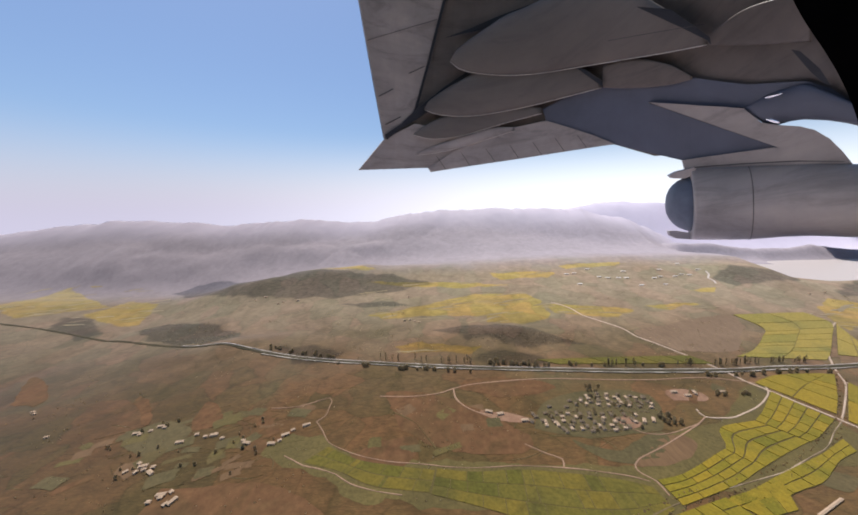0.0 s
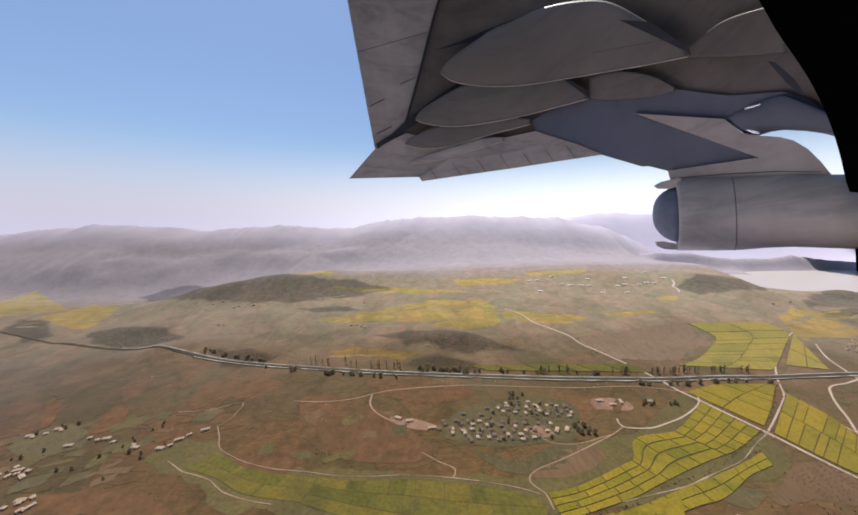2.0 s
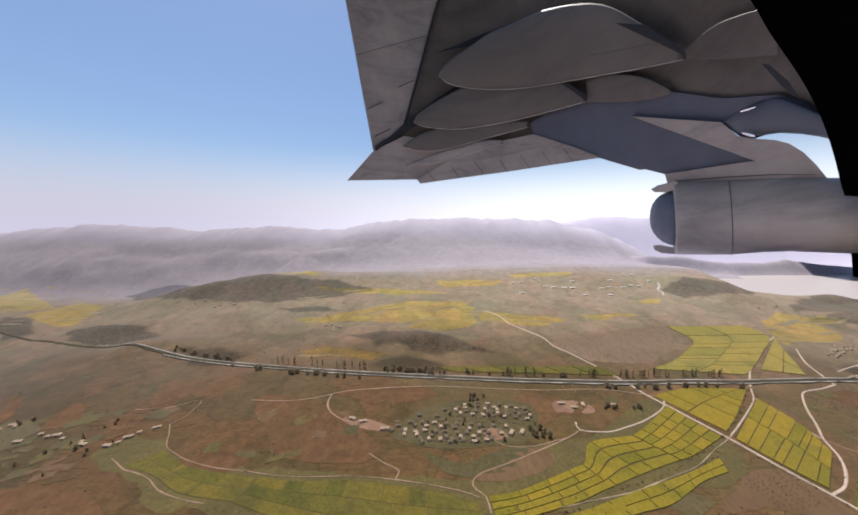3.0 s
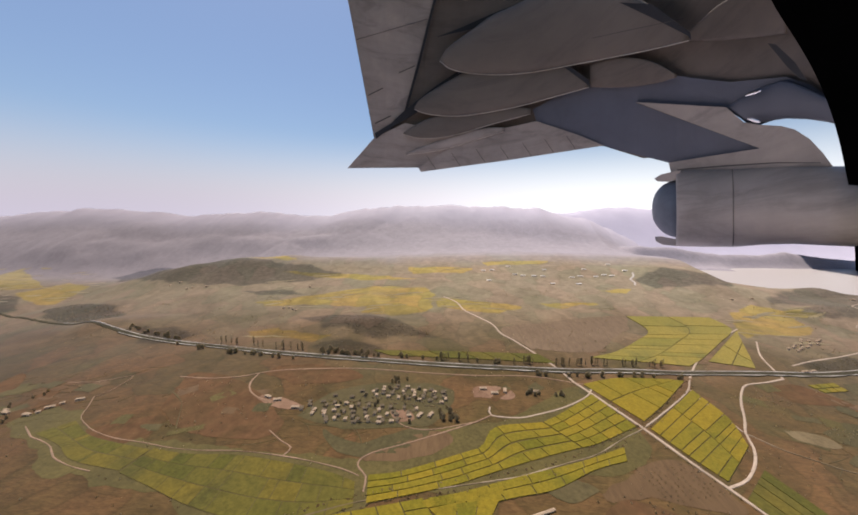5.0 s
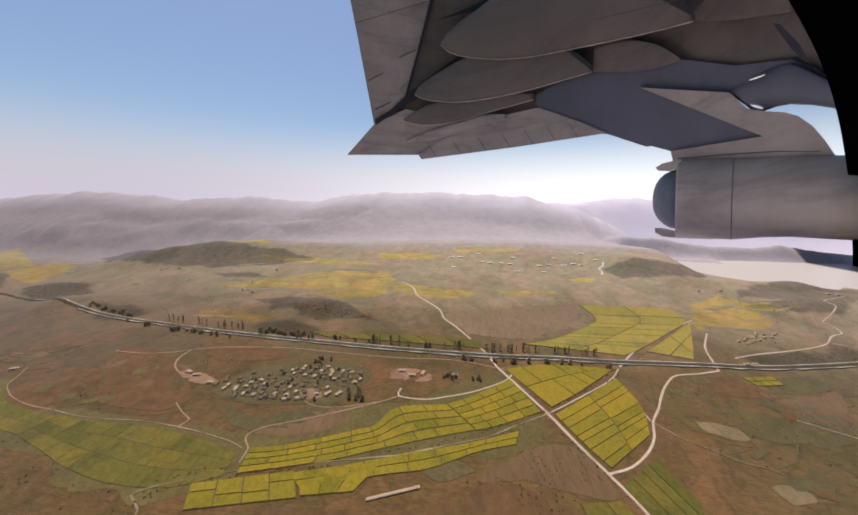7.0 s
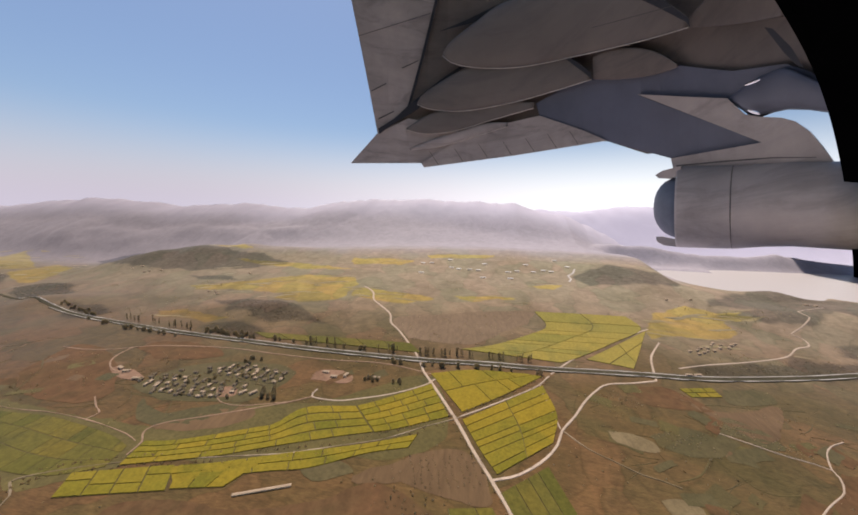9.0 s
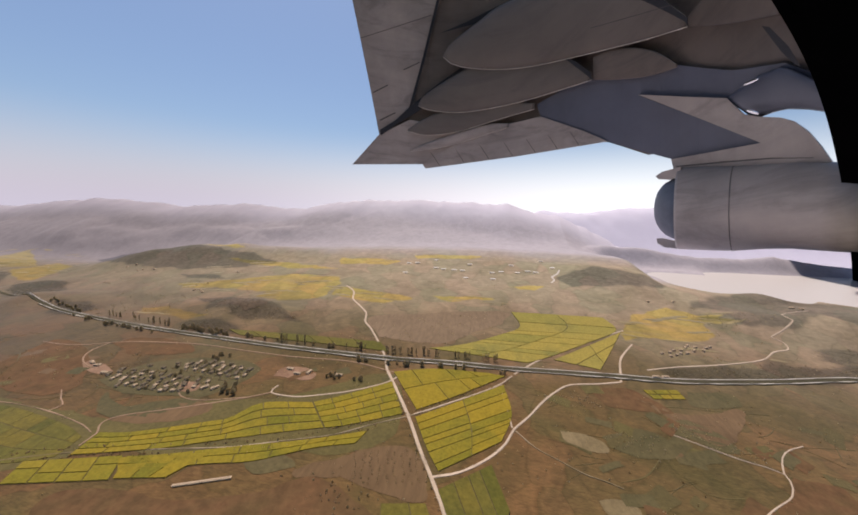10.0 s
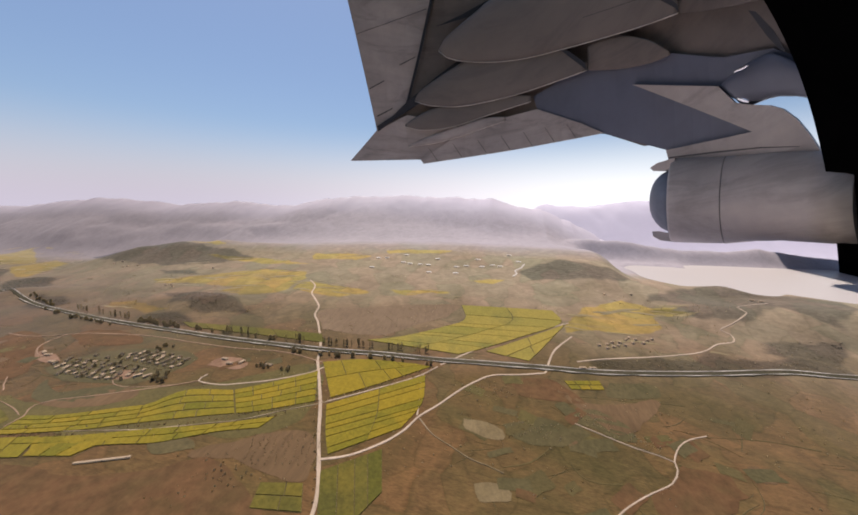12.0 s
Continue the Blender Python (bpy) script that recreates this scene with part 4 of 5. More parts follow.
stand(POPLAR, beside(288, 345, 9.5, 22, 0.7) + beside(352, 372, 9.5, 8, 0.7) + beside(378, 400, 9, 7, 0.9) + beside(252, 272, 9.5, 9, 0.8) + beside(180, 215, 9, 10, 1.0) + beside(10, 50, 10, 10, 1.2) + beside(-60, 0, 9, 8, 1.2))
stand(ROUND, beside(60, 118, 9, 26, 2.5) + beside(120, 240, 8, 10, 1.0) + beside(268, 330, -8.5, 16, 1.0) + beside(-110, 50, -8, 18, 1.2) + beside(330, 420, -8, 8, 0.6) + beside(-200, -110, 8, 16, 2.5)
      + [(rng.uniform(92, 190), rng.uniform(229, 276), rng.uniform(0.45, 0.8)) for _ in range(26)] + [(rng.uniform(182, 196), rng.uniform(236, 246), rng.uniform(0.7, 1.1)) for _ in range(9)]
      + [(rng.uniform(140, 155), rng.uniform(276, 288), rng.uniform(0.6, 0.9)) for _ in range(8)] + [(rng.uniform(-255, -120), rng.uniform(200, 262), rng.uniform(0.4, 0.8)) for _ in range(26)] + [(rng.uniform(252, 285), rng.uniform(272, 282), rng.uniform(0.5, 0.9)) for _ in range(10)])
orch = []
for i in range(10):
    for j in range(9):
        u, v = (i + rng.uniform(-0.25, 0.25)) / 9, (j + rng.uniform(-0.25, 0.25)) / 8
        x, y = 306 + 40 * u + 6 * v, 206 - 20 * v + 9 * u
        orch.append((x, y, rng.uniform(0.4, 0.7)))
road_ = curve_points([(372, 120), (365, 175), (344, 216), (314, 271), (301, 292)], 6.0)
stand(BUSH, [(x - 2.6 + rng.gauss(0, 0.3), y - 0.5, rng.uniform(0.5, 1.1)) for x, y in road_ if rng.random() < 0.7] + [(x + 2.6 + rng.gauss(0, 0.3), y + 0.5, rng.uniform(0.5, 1.0)) for x, y in road_ if rng.random() < 0.4] + orch + [(298 + 26 * rng.random(), 172 + 12 * rng.random(), rng.uniform(0.5, 0.9)) for _ in range(24)])


# houses
def house_kind(length, depth, tall, roof_mat, label, group, windows=2):
    """A small house > wall, hipped roof, door, windows; its front faces -y."""
    root = new("house")
    tagged(root, label, "house", group)
    L_, D_ = length / 2, depth / 2
    bm = bmesh.new()
    bmesh.ops.create_cube(bm, size=1, matrix=Matrix.Translation((0, 0, tall / 2 - 0.25)) @ Matrix.Diagonal((length, depth, tall + 0.5, 1)))
    part("wall", bm, M_WALL, root)
    bm = bmesh.new()
    e, up = 0.35, depth * 0.36
    lo = [bm.verts.new(p) for p in ((-L_ - e, -D_ - e, tall), (L_ + e, -D_ - e, tall), (L_ + e, D_ + e, tall), (-L_ - e, D_ + e, tall))]
    un = [bm.verts.new((v.co.x, v.co.y, tall - 0.12)) for v in lo]
    ra, rb = bm.verts.new((-L_ + D_ * 0.7, 0, tall + up)), bm.verts.new((L_ - D_ * 0.7, 0, tall + up))
    for q in ((lo[0], lo[1], rb, ra), (lo[1], lo[2], rb), (lo[2], lo[3], ra, rb), (lo[3], lo[0], ra), tuple(reversed(un))):
        bm.faces.new(q)
    for k in range(4):
        bm.faces.new((un[k], un[(k + 1) % 4], lo[(k + 1) % 4], lo[k]))
    part("roof", bm, roof_mat, root)

    def pane(name, x, w, z0, z1, mat):
        bm = bmesh.new()
        bmesh.ops.create_cube(bm, size=1, matrix=Matrix.Translation((x, -D_, (z0 + z1) / 2)) @ Matrix.Diagonal((w, 0.12, z1 - z0, 1)))
        part(name, bm, mat, root)
    pane("door", 0, 0.8, 0, tall * 0.85, M_DOOR)
    for k in range(windows):
        x = (k + 1) / (windows + 1) * length - L_
        pane("window", x + (0.9 if abs(x) < 0.6 else 0), 0.8, tall * 0.4, tall * 0.82, M_DARKGLASS)
    return root


def settle(first, places):
    """Houses at (x, y, turn)."""
    for k, (x, y, turn) in enumerate(places):
        ob = copy_thing(first, pose(0, 0, 0)) if k else first
        ob.matrix_world = pose(x, y, float(height(x, y)) + 0.1, 0, 0, turn)


HOUSE = house_kind(3.1, 2.0, 1.3, M_TILE, "whitewashed village house with a grey tiled roof", "houses of the village")
HOUSE_PALE = house_kind(2.8, 1.9, 1.4, M_TILE_PALE, "whitewashed village house with a pale roof", "houses of the village")
rows_ = [((123, 262), (186, 257), 8), ((130, 269), (186, 264), 8), ((147, 275), (186, 271), 5), ((98, 259), (114, 258), 2), ((84, 247), (160, 243), 8), ((88, 237), (152, 235), 7), ((104, 230.5), (138, 230.5), 3), ((120, 266), (188, 261), 9), ((138, 272), (186, 268), 7), ((84, 251), (165, 248), 10), ((80, 242), (160, 239.5), 11), ((100, 233), (150, 233), 7), ((80, 243), (98, 240), 3)]
spots = []
for (ax, ay), (bx, by), n in rows_:
    for k in range(n):
        u = (k + rng.uniform(-0.15, 0.15)) / max(1, n - 1)
        spots.append((ax + (bx - ax) * u, ay + (by - ay) * u + rng.uniform(-0.6, 0.6), rng.choice((0, 0, 90, 90)) + rng.uniform(-8, 8)))
rng.shuffle(spots)
settle(HOUSE, spots[:54])
settle(HOUSE_PALE, spots[54:] + [(-37, 445, 10), (-36, 533, 0), (572, 386, 20), (586, 393, -10), (563, 382, 0), (594, 400, 30), (578, 391, 5), (583, 387, 60), (590, 389, 0), (600, 396, 15), (605, 403, -5), (611, 399, 40), (617, 405, 0), (570, 379, 10), (599, 405, 75), (623, 409, 10), (577, 383, -15), (-386, 294, 20), (606, 510, 0), (642, 519, 10)])
COTTAGE = house_kind(2.6, 1.8, 1.2, M_TILE_PALE, "small cream-walled cottage with a worn pale roof", "cottages of the western hamlet", 1)
settle(COTTAGE, [(-240, 246, 12), (-234, 250, 14), (-225, 253, 10), (-204, 208, 30), (-212, 214, -20), (-208, 206, 70), (-199, 210, 10), (-216, 207, 45), (-173, 184, 15), (-169, 188, -30), (-166, 179, 60), (-178, 181, 0), (-181, 239, 8), (-190, 242, 20), (-174, 241, -10), (-166, 236, 5), (-147, 232, 0), (-118, 230, 30), (-112, 241, 40), (-324, 252, 15), (-381, 291, 0), (-29, 447, 5), (-16, 437, 10), (-22, 441, 40), (-313, 574, 0), (-263, 552, 10), (-256, 556, 30)])
SHED = house_kind(5.4, 2.1, 1.35, M_TILE_PALE, "long whitewashed farm building with a pale roof", "farm buildings", 5)
settle(SHED, [(56, 251, 15), (47, 254, -20), (74, 243, 5), (219, 277, 0), (228, 272, 0), (237, 276, 80), (169, 241, 60), (177, 242, 60), (-198, 234, 12), (-244, 248, 15), (-229, 255, 15), (-143, 229, -8), (-123, 227, 0), (-103, 246, 25), (-175, 240, 10),
              (-207, 211, 20), (-197, 205, -30), (-174, 186, 10), (-163, 181, 70), (263, 277, 0), (796, 520, 10), (788, 524, -10), (-297, 579, 0), (-230, 556, 10), (-116, 236, 30), (537, 338.5, 8), (546, 340.5, 8)])
LONG = house_kind(28.0, 1.0, 0.7, M_TILE_PALE, "very long low shed with a pale roof", "long sheds", 12)
settle(LONG, [(233, 170, 22)])
BLOCK = house_kind(8.0, 2.0, 1.0, M_WHITE, "pale town building, small in the distance", "buildings of the distant town", 6)
settle(BLOCK, [(253, 595, 0), (268, 598, 4), (304, 577, -3), (317, 572, 2), (335, 571, 0), (349, 570, 5), (397, 568, 0), (398, 541, 3), (455, 582, 0), (467, 579, 4), (497, 598, 0), (257, 549, 0), (356, 539, 8), (412, 574, 0), (438, 574, 3), (483, 631, 0), (360, 600, 0), (300, 615, 5), (430, 605, -4)])
road([(486, 545), (492, 556), (490, 566), (500, 576), (506, 590)], 2.6, M_BALLAST, "white winding track up a hill", "path")

# ---- the aircraft that the camera flies in ----
# It keeps its place in the view all along the flight, so in a place that stands still it can only be far off and large:
# it is modelled in true metres round the traveller's eye and enlarged about that eye.
M_SKIN = solid("wing_paint_grey", (0.125, 0.1, 0.08), 0.5, 0.0, 0.22, 0.6, 0.4, 0.35)
M_FLAP = solid("flap_paint_grey", (0.34, 0.29, 0.25), 0.5, 0.0, 0.2, 0.7, 0.4, 0.5)
M_FAIR = solid("fairing_paint_grey", (0.148, 0.123, 0.1), 0.5, 0.0, 0.12, 0.5, 0.4, 0.25)
# dark colour of the root fairing, also used as painted shade under the wing
M_ROOT_DARK_SHADE = solid("wing_root_dark_and_shade", (0.082, 0.088, 0.112), 0.5, 0.0, 0.2, 0.6)
M_NAC = solid("nacelle_paint_grey", (0.33, 0.285, 0.245), 0.45, 0.05, 0.18, 0.7, 0.4, 0.4)
M_HOT = solid("heat_stained_steel", (0.1, 0.115, 0.14), 0.6, 0.0, 0.3, 1.5)
M_SEAL_SHADE = solid("dark_seal_and_shade", (0.02, 0.02, 0.022), 0.8, 0.0, 0.2, 2.0)
M_TRIM = solid("black_window_surround", (0.0015, 0.0015, 0.0015), 1.0, 0.0, 0.2, 2.0, 0.0)
M_GAP = solid("grimy_seam", (0.07, 0.06, 0.052), 0.8, 0.0, 0.2, 2.0)
# for the tubes that put the edge highlights of the fairings into shape
M_EDGE_GLINT = solid("edge_highlight_metal", (0.62, 0.54, 0.44), 0.35, 0.6, 0.2, 2.0)
M_BRIGHT = solid("polished_metal", (0.85, 0.85, 0.85), 0.2, 1.0, 0.05, 2.0)

aircraft = new("aircraft")
aircraft.matrix_world = pose(225, 19.8, 141, 90 - 7.85, 0, 5.0) @ pose(0, 0, 0, 0, 0, 0.2) @ Matrix.Scale(200, 4)
tagged(aircraft, "grey high-wing jet with swept wing, extended flaps and an underwing engine", "aircraft")


def hull(u, v, near=1.0):
    """A point of the airframe by its bearing from the window (tangents across and up); the wing sweeps forward towards the cabin."""
    d = (11.2 - 3.2 * v) / (1 + u * u) * near
    return Vector((u * d, v * d, -d))


def plate(pts, near=1.0, thick=0.012, cell=0.06):
    """A panel of the airframe, curved with it: its outline, and its thickness away from the window."""
    flat = bmesh.new()
    flat.faces.new([flat.verts.new((u, v, 0)) for u, v in pts])
    for axis in (0, 1):
        lo, hi = min(p[axis] for p in pts), max(p[axis] for p in pts)
        for c in np.arange(math.ceil(lo / cell + 0.05) * cell, hi - 0.05 * cell, cell):
            co, no = [0, 0, 0], [0, 0, 0]
            co[axis], no[axis] = c, 1
            bmesh.ops.bisect_plane(flat, geom=flat.verts[:] + flat.edges[:] + flat.faces[:], plane_co=co, plane_no=no)
    bmesh.ops.triangulate(flat, faces=[f for f in flat.faces if len(f.verts) > 4])
    flat.verts.index_update()
    bm = bmesh.new()
    front = [bm.verts.new(hull(v.co.x, v.co.y, near)) for v in flat.verts]
    back = [bm.verts.new(hull(v.co.x, v.co.y, near * (1 + thick))) for v in flat.verts]
    for f in flat.faces:
        bm.faces.new([front[v.index] for v in f.verts])
        bm.faces.new([back[v.index] for v in reversed(f.verts)])
    for e in flat.edges:
        if len(e.link_faces) == 1:
            a, b = (v.index for v in e.verts)
            bm.faces.new((front[a], front[b], back[b], back[a]))
    flat.free()
    bmesh.ops.recalc_face_normals(bm, faces=bm.faces[:])
    return bm


def even(pts, n):
    """n points along a smooth line through pts."""
    c = curve_points(pts, 0.01)
    d = np.concatenate([[0], np.cumsum(np.hypot(*np.diff(c, axis=0).T))])
    q = np.linspace(0, d[-1], n)
    return list(zip(np.interp(q, d, c[:, 0]), np.interp(q, d, c[:, 1])))


def loft(lower, upper, near=1.0, bulge=0.4, n=28, sides=20):
    """A fairing: rounded sections between its lower and its upper edge."""
    bm = bmesh.new()
    rings = []
    for (a, b), (c, d) in zip(even(lower, n), even(upper, n)):
        lo, up = hull(a, b, near), hull(c, d, near)
        mid, half = (lo + up) / 2, (up - lo) / 2
        out = -mid.normalized() * half.length * bulge
        rings.append([bm.verts.new(mid - half * math.cos(k * math.tau / sides) + out * math.sin(k * math.tau / sides)) for k in range(sides)])
    for p, q in zip(rings, rings[1:]):
        for k in range(sides):
            bm.faces.new((p[k], p[(k + 1) % sides], q[(k + 1) % sides], q[k]))
    bm.faces.new(rings[0]), bm.faces.new(rings[-1])
    bmesh.ops.recalc_face_normals(bm, faces=bm.faces[:])
    for f in bm.faces:
        f.smooth = len(f.verts) == 4
    return bm


def lathe(stations, sides=48):
    """Rings along a line: (centre, radius), square to the line from the first to the last."""
    bm = bmesh.new()
    ax = (Vector(stations[-1][0]) - Vector(stations[0][0])).normalized()
    side = ax.cross(Vector((0, 1, 0))).normalized()
    up = side.cross(ax)
    rings = [[bm.verts.new(Vector(c) + up * (r * math.cos(k * math.tau / sides)) + side * (r * math.sin(k * math.tau / sides))) for k in range(sides)] for c, r in stations]
    for p, q in zip(rings, rings[1:]):
        for k in range(sides):
            bm.faces.new((p[k], p[(k + 1) % sides], q[(k + 1) % sides], q[k]))
    bm.faces.new(rings[0]), bm.faces.new(rings[-1])
    bmesh.ops.recalc_face_normals(bm, faces=bm.faces[:])
    for f in bm.faces:
        f.smooth = len(f.verts) == 4
    return bm


def round_body(rows, near=1.0, sides=48):
    """A body of revolution by bearings: (u, v, angular radius)."""
    bm = bmesh.new()
    rings = []
    for u, v, r in rows:
        c = hull(u, v, near)
        d = r * -c.z
        out = -Vector((c.x, 0, c.z)).normalized()
        rings.append([bm.verts.new(c + Vector((0, d * math.cos(k * math.tau / sides), 0)) + out * (d * math.sin(k * math.tau / sides))) for k in range(sides)])
    for p, q in zip(rings, rings[1:]):
        for k in range(sides):
            bm.faces.new((p[k], p[(k + 1) % sides], q[(k + 1) % sides], q[k]))
    bm.faces.new(rings[0]), bm.faces.new(rings[-1])
    bmesh.ops.recalc_face_normals(bm, faces=bm.faces[:])
    for f in bm.faces:
        f.smooth = len(f.verts) == 4
    return bm


# thin bright tube along a lower edge, in place of its highlight
def lip(pts, near, radius=0.009):
    return lathe([(hull(u, v, near), radius) for u, v in even(pts, 26)], 6)


part("wing", plate([(-0.261, 0.931), (-0.153, 0.374), (-0.133, 0.351), (0.093, 0.324), (0.303, 0.352), (0.554, 0.352), (0.677, 0.315), (1.037, 0.353), (0.959, 0.456), (1.042, 0.426), (1.082, 0.438), (1.123, 0.445), (1.193, 0.443), (1.255, 0.435), (1.349, 0.413), (1.209, 0.933)], 1.0), M_SKIN, aircraft, "grey riveted wing underside with streaks")
part("flap", plate([(-0.261, 0.931), (-0.234, 0.789), (-0.151, 0.371), (-0.066, 0.436), (-0.020, 0.602), (0.030, 0.789), (0.053, 0.873), (0.066, 0.931)], 0.99), M_FLAP, aircraft, "extended trailing-edge flap in lighter grey")
part("wing_tip", plate([(-0.233, 0.279), (-0.191, 0.327), (-0.153, 0.371), (-0.058, 0.418), (0.093, 0.388), (0.093, 0.345), (-0.019, 0.282)], 0.985), M_FLAP, aircraft, "light grey pointed wing tip")
part("aileron", plate([(-0.018, 0.282), (-0.009, 0.269), (0.269, 0.308), (0.554, 0.354), (0.481, 0.384), (0.345, 0.428), (0.202, 0.395), (0.088, 0.348)], 0.98), M_FLAP, aircraft, "weathered light grey aileron")
# plate over the wing skin that puts the shade beside the pylon into colour
part("wing_root_shade", plate([(0.333, 0.464), (0.421, 0.512), (0.511, 0.542), (0.659, 0.546), (0.779, 0.576), (0.865, 0.566), (0.951, 0.558), (1.054, 0.570), (1.123, 0.577), (1.201, 0.553), (1.280, 0.498), (1.367, 0.420), (1.255, 0.435), (1.193, 0.443), (1.123, 0.445), (1.082, 0.438), (1.042, 0.424), (0.999, 0.429), (0.934, 0.478), (0.651, 0.489), (1.041, 0.349), (0.762, 0.300), (0.554, 0.352), (0.345, 0.428)], 0.985), M_ROOT_DARK_SHADE, aircraft, "dark plate painted as shade on the wing underside beside the pylon")
low_ = [(0.047, 0.609), (0.059, 0.597), (0.087, 0.582), (0.151, 0.572), (0.235, 0.570), (0.328, 0.579), (0.446, 0.602), (0.574, 0.629), (0.693, 0.655), (0.816, 0.687)]
fairing = part("fairing", loft(low_, [(0.047, 0.615), (0.057, 0.635), (0.080, 0.659), (0.114, 0.686), (0.159, 0.719), (0.209, 0.756), (0.268, 0.783), (0.386, 0.840), (0.556, 0.865), (0.693, 0.798), (0.816, 0.717)], 0.955, 0.16), M_FAIR, aircraft, "large canoe-shaped flap-track fairing")
part("lip", lip(low_, 0.951), M_EDGE_GLINT, fairing, "thin bright lip added as an edge highlight")
part("nose_cone", loft([(0.818, 0.687), (0.916, 0.690), (1.019, 0.700), (1.123, 0.714)], [(0.818, 0.717), (0.915, 0.807), (1.019, 0.857), (1.122, 0.891)], 0.957, 0.12), M_SKIN, fairing, "fixed forward part of the fairing")
low_ = [(-0.030, 0.460), (-0.016, 0.453), (0.017, 0.445), (0.084, 0.440), (0.160, 0.447), (0.286, 0.472), (0.404, 0.505), (0.508, 0.536)]
fairing = part("fairing", loft(low_, [(-0.030, 0.466), (-0.020, 0.485), (0.009, 0.508), (0.076, 0.550), (0.168, 0.597), (0.286, 0.622), (0.404, 0.616), (0.508, 0.557)], 0.966, 0.16), M_FAIR, aircraft, "canoe-shaped flap-track fairing")
part("lip", lip(low_, 0.962), M_EDGE_GLINT, fairing, "thin bright lip added as an edge highlight")
part("nose_cone", loft([(0.511, 0.536), (0.574, 0.535), (0.659, 0.541), (0.728, 0.554), (0.779, 0.571)], [(0.511, 0.603), (0.557, 0.623), (0.625, 0.631), (0.710, 0.616), (0.779, 0.578)], 0.967, 0.12), M_SKIN, fairing, "fixed forward part of the fairing")
low_ = [(-0.063, 0.383), (-0.008, 0.371), (0.084, 0.380), (0.202, 0.415), (0.327, 0.450)]
fairing = part("fairing", loft(low_, [(-0.063, 0.389), (0.017, 0.435), (0.118, 0.455), (0.235, 0.472), (0.328, 0.467)], 0.973, 0.16), M_FAIR, aircraft, "small canoe-shaped flap-track fairing")
part("lip", lip(low_, 0.969), M_EDGE_GLINT, fairing, "thin bright lip added as an edge highlight")
low_ = [(-0.053, 0.321), (0.017, 0.329), (0.084, 0.344), (0.168, 0.370), (0.246, 0.395)]
fairing = part("fairing", loft(low_, [(-0.053, 0.326), (0.017, 0.354), (0.101, 0.381), (0.185, 0.405), (0.246, 0.407)], 0.977, 0.2), M_FLAP, aircraft, "shallow outboard flap-track fairing")
part("lip", lip(low_, 0.973, 0.005), M_EDGE_GLINT, fairing, "thin bright lip added as an edge highlight")
part("panel_gap", plate([(0.048, 0.873), (0.025, 0.789), (-0.020, 0.605), (-0.066, 0.435), (-0.058, 0.436), (-0.012, 0.605), (0.033, 0.789), (0.058, 0.873)], 0.985, 0.002), M_SEAL_SHADE, aircraft, "dark gap along the flap")
# gap and stain in one dark strip, the shadow there painted in with them
part("panel_gap", plate([(-0.150, 0.386), (-0.100, 0.418), (-0.058, 0.458), (-0.016, 0.491), (0.034, 0.532), (0.104, 0.580), (0.121, 0.572), (0.044, 0.512), (-0.008, 0.461), (-0.046, 0.435), (-0.108, 0.398), (-0.146, 0.369)], 0.982, 0.002), M_SEAL_SHADE, aircraft, "dark strip of gap, stain and painted shadow between flap and wing")
part("panel_gap", plate([(0.033, 0.682), (0.117, 0.716), (0.201, 0.756), (0.285, 0.791), (0.471, 0.803), (0.471, 0.786), (0.294, 0.776), (0.226, 0.753), (0.142, 0.709)], 0.985, 0.002), M_SEAL_SHADE, aircraft, "dark gap above a fairing")
part("panel_gap", plate([(0.599, 0.803), (0.701, 0.800), (0.778, 0.743), (0.820, 0.713), (0.823, 0.688), (0.811, 0.703), (0.736, 0.740)], 0.93, 0.002), M_SEAL_SHADE, aircraft, "dark gap at the head of a fairing")
part("panel_gap", plate([(0.426, 0.599), (0.455, 0.594), (0.506, 0.557), (0.509, 0.536), (0.494, 0.549)], 0.945, 0.002), M_SEAL_SHADE, aircraft, "dark gap at the head of a fairing")
part("panel_gap", plate([(1.062, 0.684), (1.088, 0.680), (1.149, 0.624), (1.186, 0.565), (1.168, 0.570), (1.123, 0.610)], 0.94, 0.002), M_SEAL_SHADE, aircraft, "dark joint under the wing root")
for seam_, near_ in (([(-0.171, 0.503), (-0.127, 0.526), (-0.125, 0.523), (-0.170, 0.500)], 0.983),
                     ([(-0.150, 0.418), (-0.103, 0.441), (-0.101, 0.438), (-0.148, 0.414)], 0.983),
                     ([(-0.078, 0.573), (-0.030, 0.595), (-0.028, 0.593), (-0.077, 0.570)], 0.983),
                     ([(-0.208, 0.672), (0.008, 0.739), (0.008, 0.737), (-0.208, 0.670)], 0.984),
                     ([(0.514, 0.690), (0.795, 0.757), (0.795, 0.755), (0.514, 0.688)], 0.9)):
    part("seam", plate(seam_, near_, 0.001), M_GAP, aircraft)
for foot_, head_ in (((0.034, 0.278), (0.007, 0.318)), ((0.109, 0.288), (0.083, 0.328)), ((0.185, 0.300), (0.158, 0.340)), ((0.258, 0.310), (0.231, 0.350)), ((0.328, 0.320), (0.301, 0.360)), ((0.396, 0.332), (0.369, 0.372)), ((0.464, 0.342), (0.437, 0.382))):
    part("rib_joint", plate([foot_, head_, (head_[0] + 0.0015, head_[1]), (foot_[0] + 0.002, foot_[1])], 0.974, 0.001), M_GAP, aircraft)
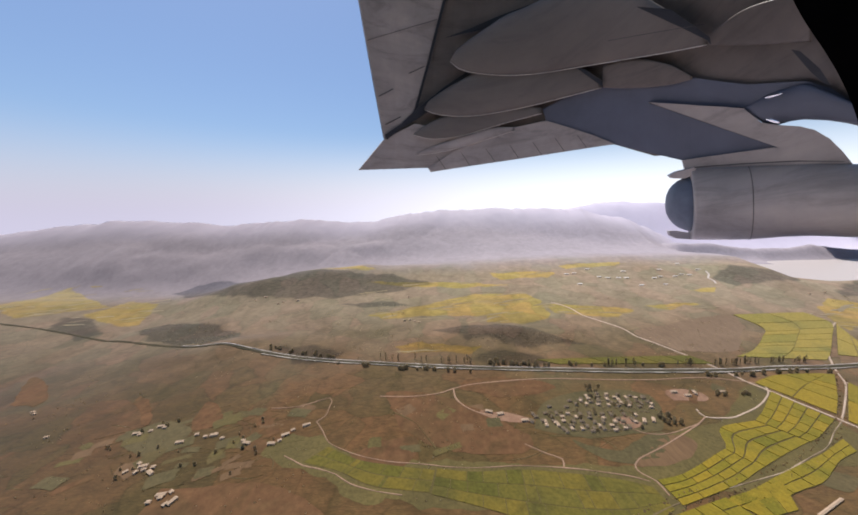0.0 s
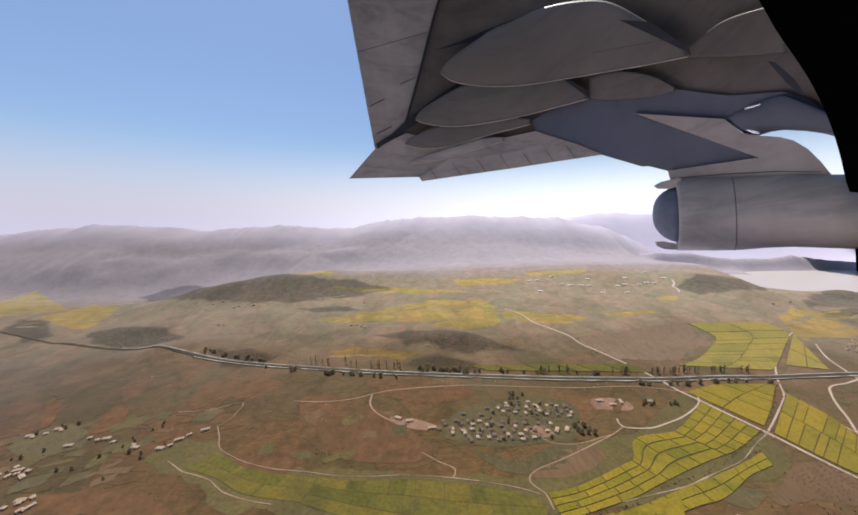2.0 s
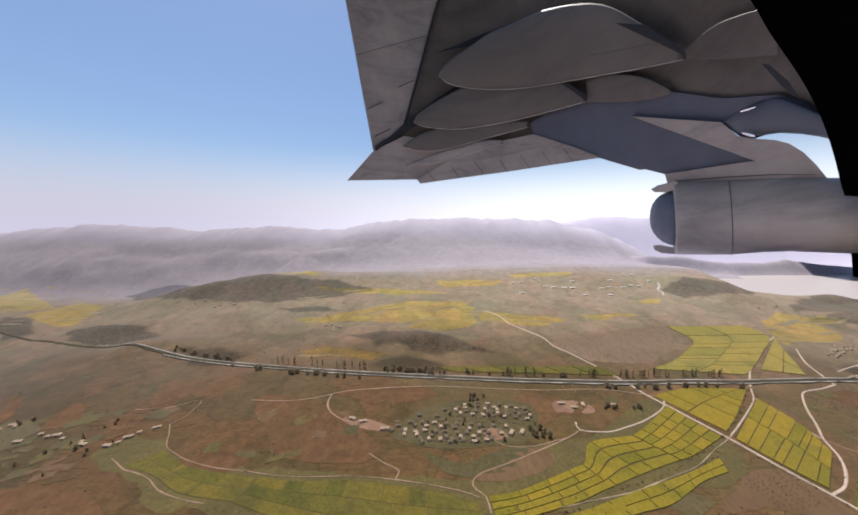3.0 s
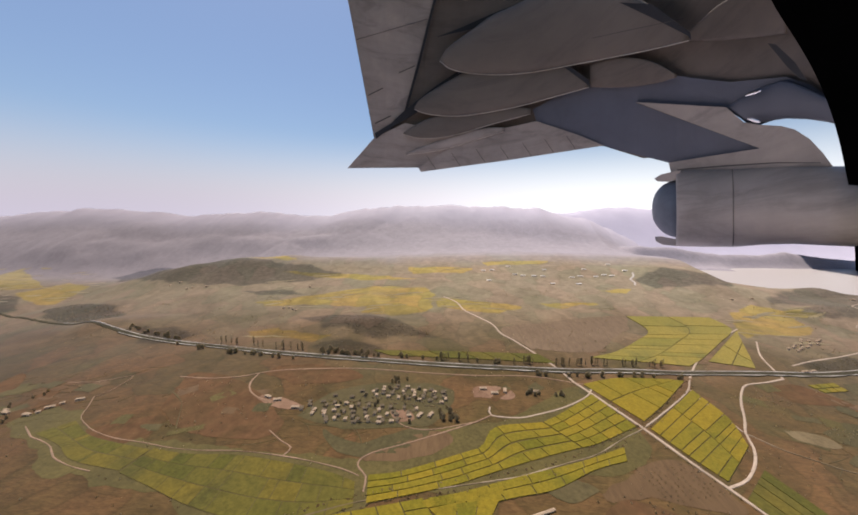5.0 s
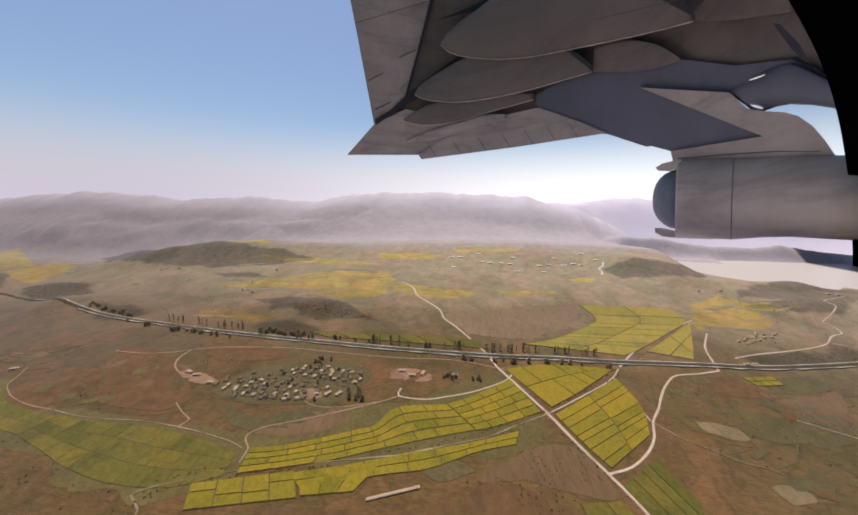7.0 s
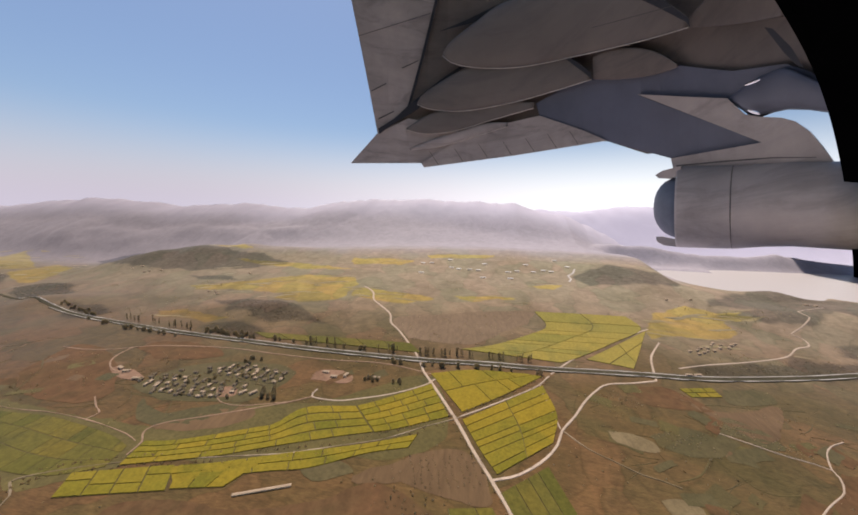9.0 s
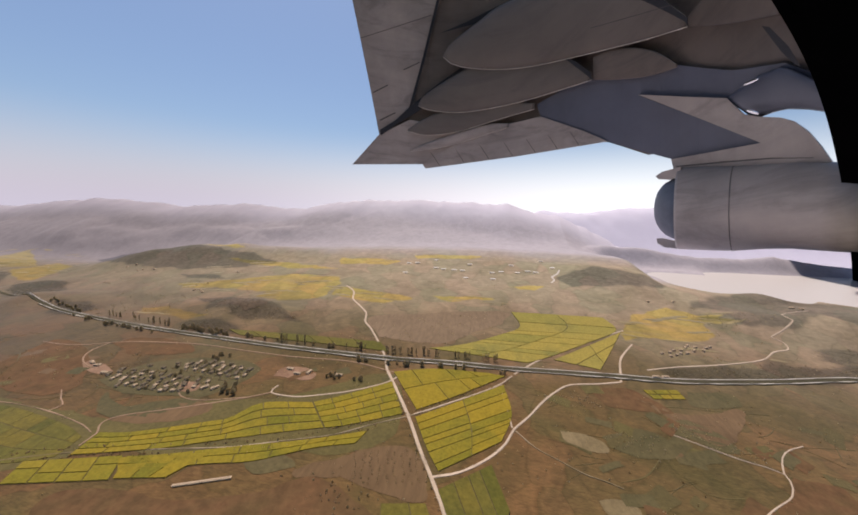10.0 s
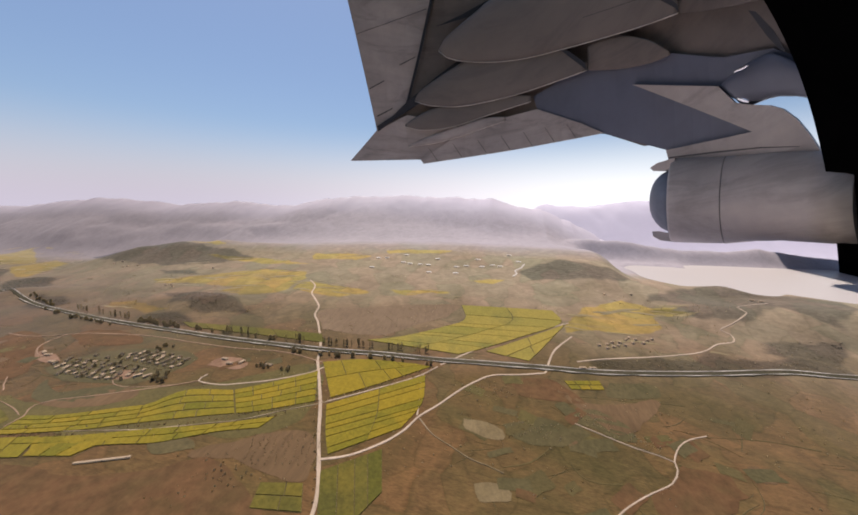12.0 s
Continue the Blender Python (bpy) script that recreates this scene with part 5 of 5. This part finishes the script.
part("pylon", plate([(0.651, 0.491), (0.796, 0.484), (0.934, 0.478), (0.989, 0.431), (1.042, 0.424), (1.106, 0.421), (1.150, 0.410), (1.196, 0.381), (1.236, 0.339), (1.271, 0.293), (1.297, 0.253), (1.297, 0.206), (0.779, 0.205), (0.754, 0.302), (1.041, 0.349)], 0.965, 0.02), M_NAC, aircraft, "grey engine pylon with a swept upper edge")
part("panel_gap", plate([(0.779, 0.282), (0.934, 0.296), (1.089, 0.306), (1.228, 0.306), (1.228, 0.304), (1.089, 0.302), (0.934, 0.291), (0.779, 0.277)], 0.9, 0.001), M_GAP, aircraft, "thin joint between pylon and nacelle")
part("strut_fairing", loft([(0.937, 0.473), (0.968, 0.451), (1.003, 0.434), (1.054, 0.433), (1.141, 0.446), (1.306, 0.433)], [(0.937, 0.479), (0.971, 0.503), (1.016, 0.531), (1.071, 0.553), (1.141, 0.560), (1.306, 0.487)], 0.975, 0.5), M_ROOT_DARK_SHADE, aircraft, "dark rounded fairing at the wing root")
# a glint on the fairing, put in as a small bright metal body
part("highlight_strip", loft([(0.992, 0.513), (1.016, 0.518), (1.044, 0.530)], [(0.992, 0.518), (1.016, 0.528), (1.044, 0.535)], 0.95, 0.5, 8, 8), M_BRIGHT, aircraft, "bright strip added as a glint on the wing root")
part("landing_light", loft([(0.999, 0.441), (1.020, 0.431), (1.041, 0.429)], [(0.999, 0.446), (1.020, 0.444), (1.041, 0.436)], 0.95, 0.6, 8, 10), M_BRIGHT, aircraft, "bright metal light housing")
engine = part("engine", round_body([(0.776, 0.158, 0.115), (0.784, 0.158, 0.118), (0.882, 0.158, 0.120), (0.960, 0.159, 0.121), (1.054, 0.165, 0.120), (1.141, 0.169, 0.122), (1.245, 0.167, 0.125), (1.419, 0.164, 0.130)], 0.95), M_NAC, aircraft, "grey engine nacelle")
part("exhaust_nozzle", round_body([(0.702, 0.156, 0.012), (0.705, 0.156, 0.030), (0.712, 0.157, 0.047), (0.723, 0.157, 0.062), (0.738, 0.157, 0.075), (0.759, 0.157, 0.085), (0.790, 0.157, 0.092)], 0.95, 48), M_HOT, engine, "dark heat-stained exhaust nozzle")
part("panel_line", round_body([(0.951, 0.159, 0.122), (0.954, 0.159, 0.122)], 0.95), M_FAIR, engine, "thin dark joint round the nacelle")
for door_ in ([(0.709, 0.252), (0.731, 0.265), (0.790, 0.280), (0.790, 0.255), (0.754, 0.242), (0.719, 0.243)], [(0.711, 0.070), (0.731, 0.071), (0.789, 0.060), (0.789, 0.040), (0.736, 0.045), (0.714, 0.056)]):
    part("reverser_door", plate(door_, 0.93, 0.05), M_NAC, engine, "grey clamshell reverser tip")

# black surround of the cabin window
rim_ = [(1.004, 0.941), (1.044, 0.874), (1.088, 0.791), (1.144, 0.704), (1.192, 0.624), (1.233, 0.540), (1.264, 0.457), (1.288, 0.373), (1.309, 0.273), (1.325, 0.172), (1.335, 0.072), (1.340, -0.045), (1.337, -0.162), (1.326, -0.279)]
part("window_surround", plate(even(rim_, 40) + [(1.558, -0.279), (1.557, 0.942)], 0.9, 0.03), M_TRIM, aircraft, "black rubber surround of the cabin window")
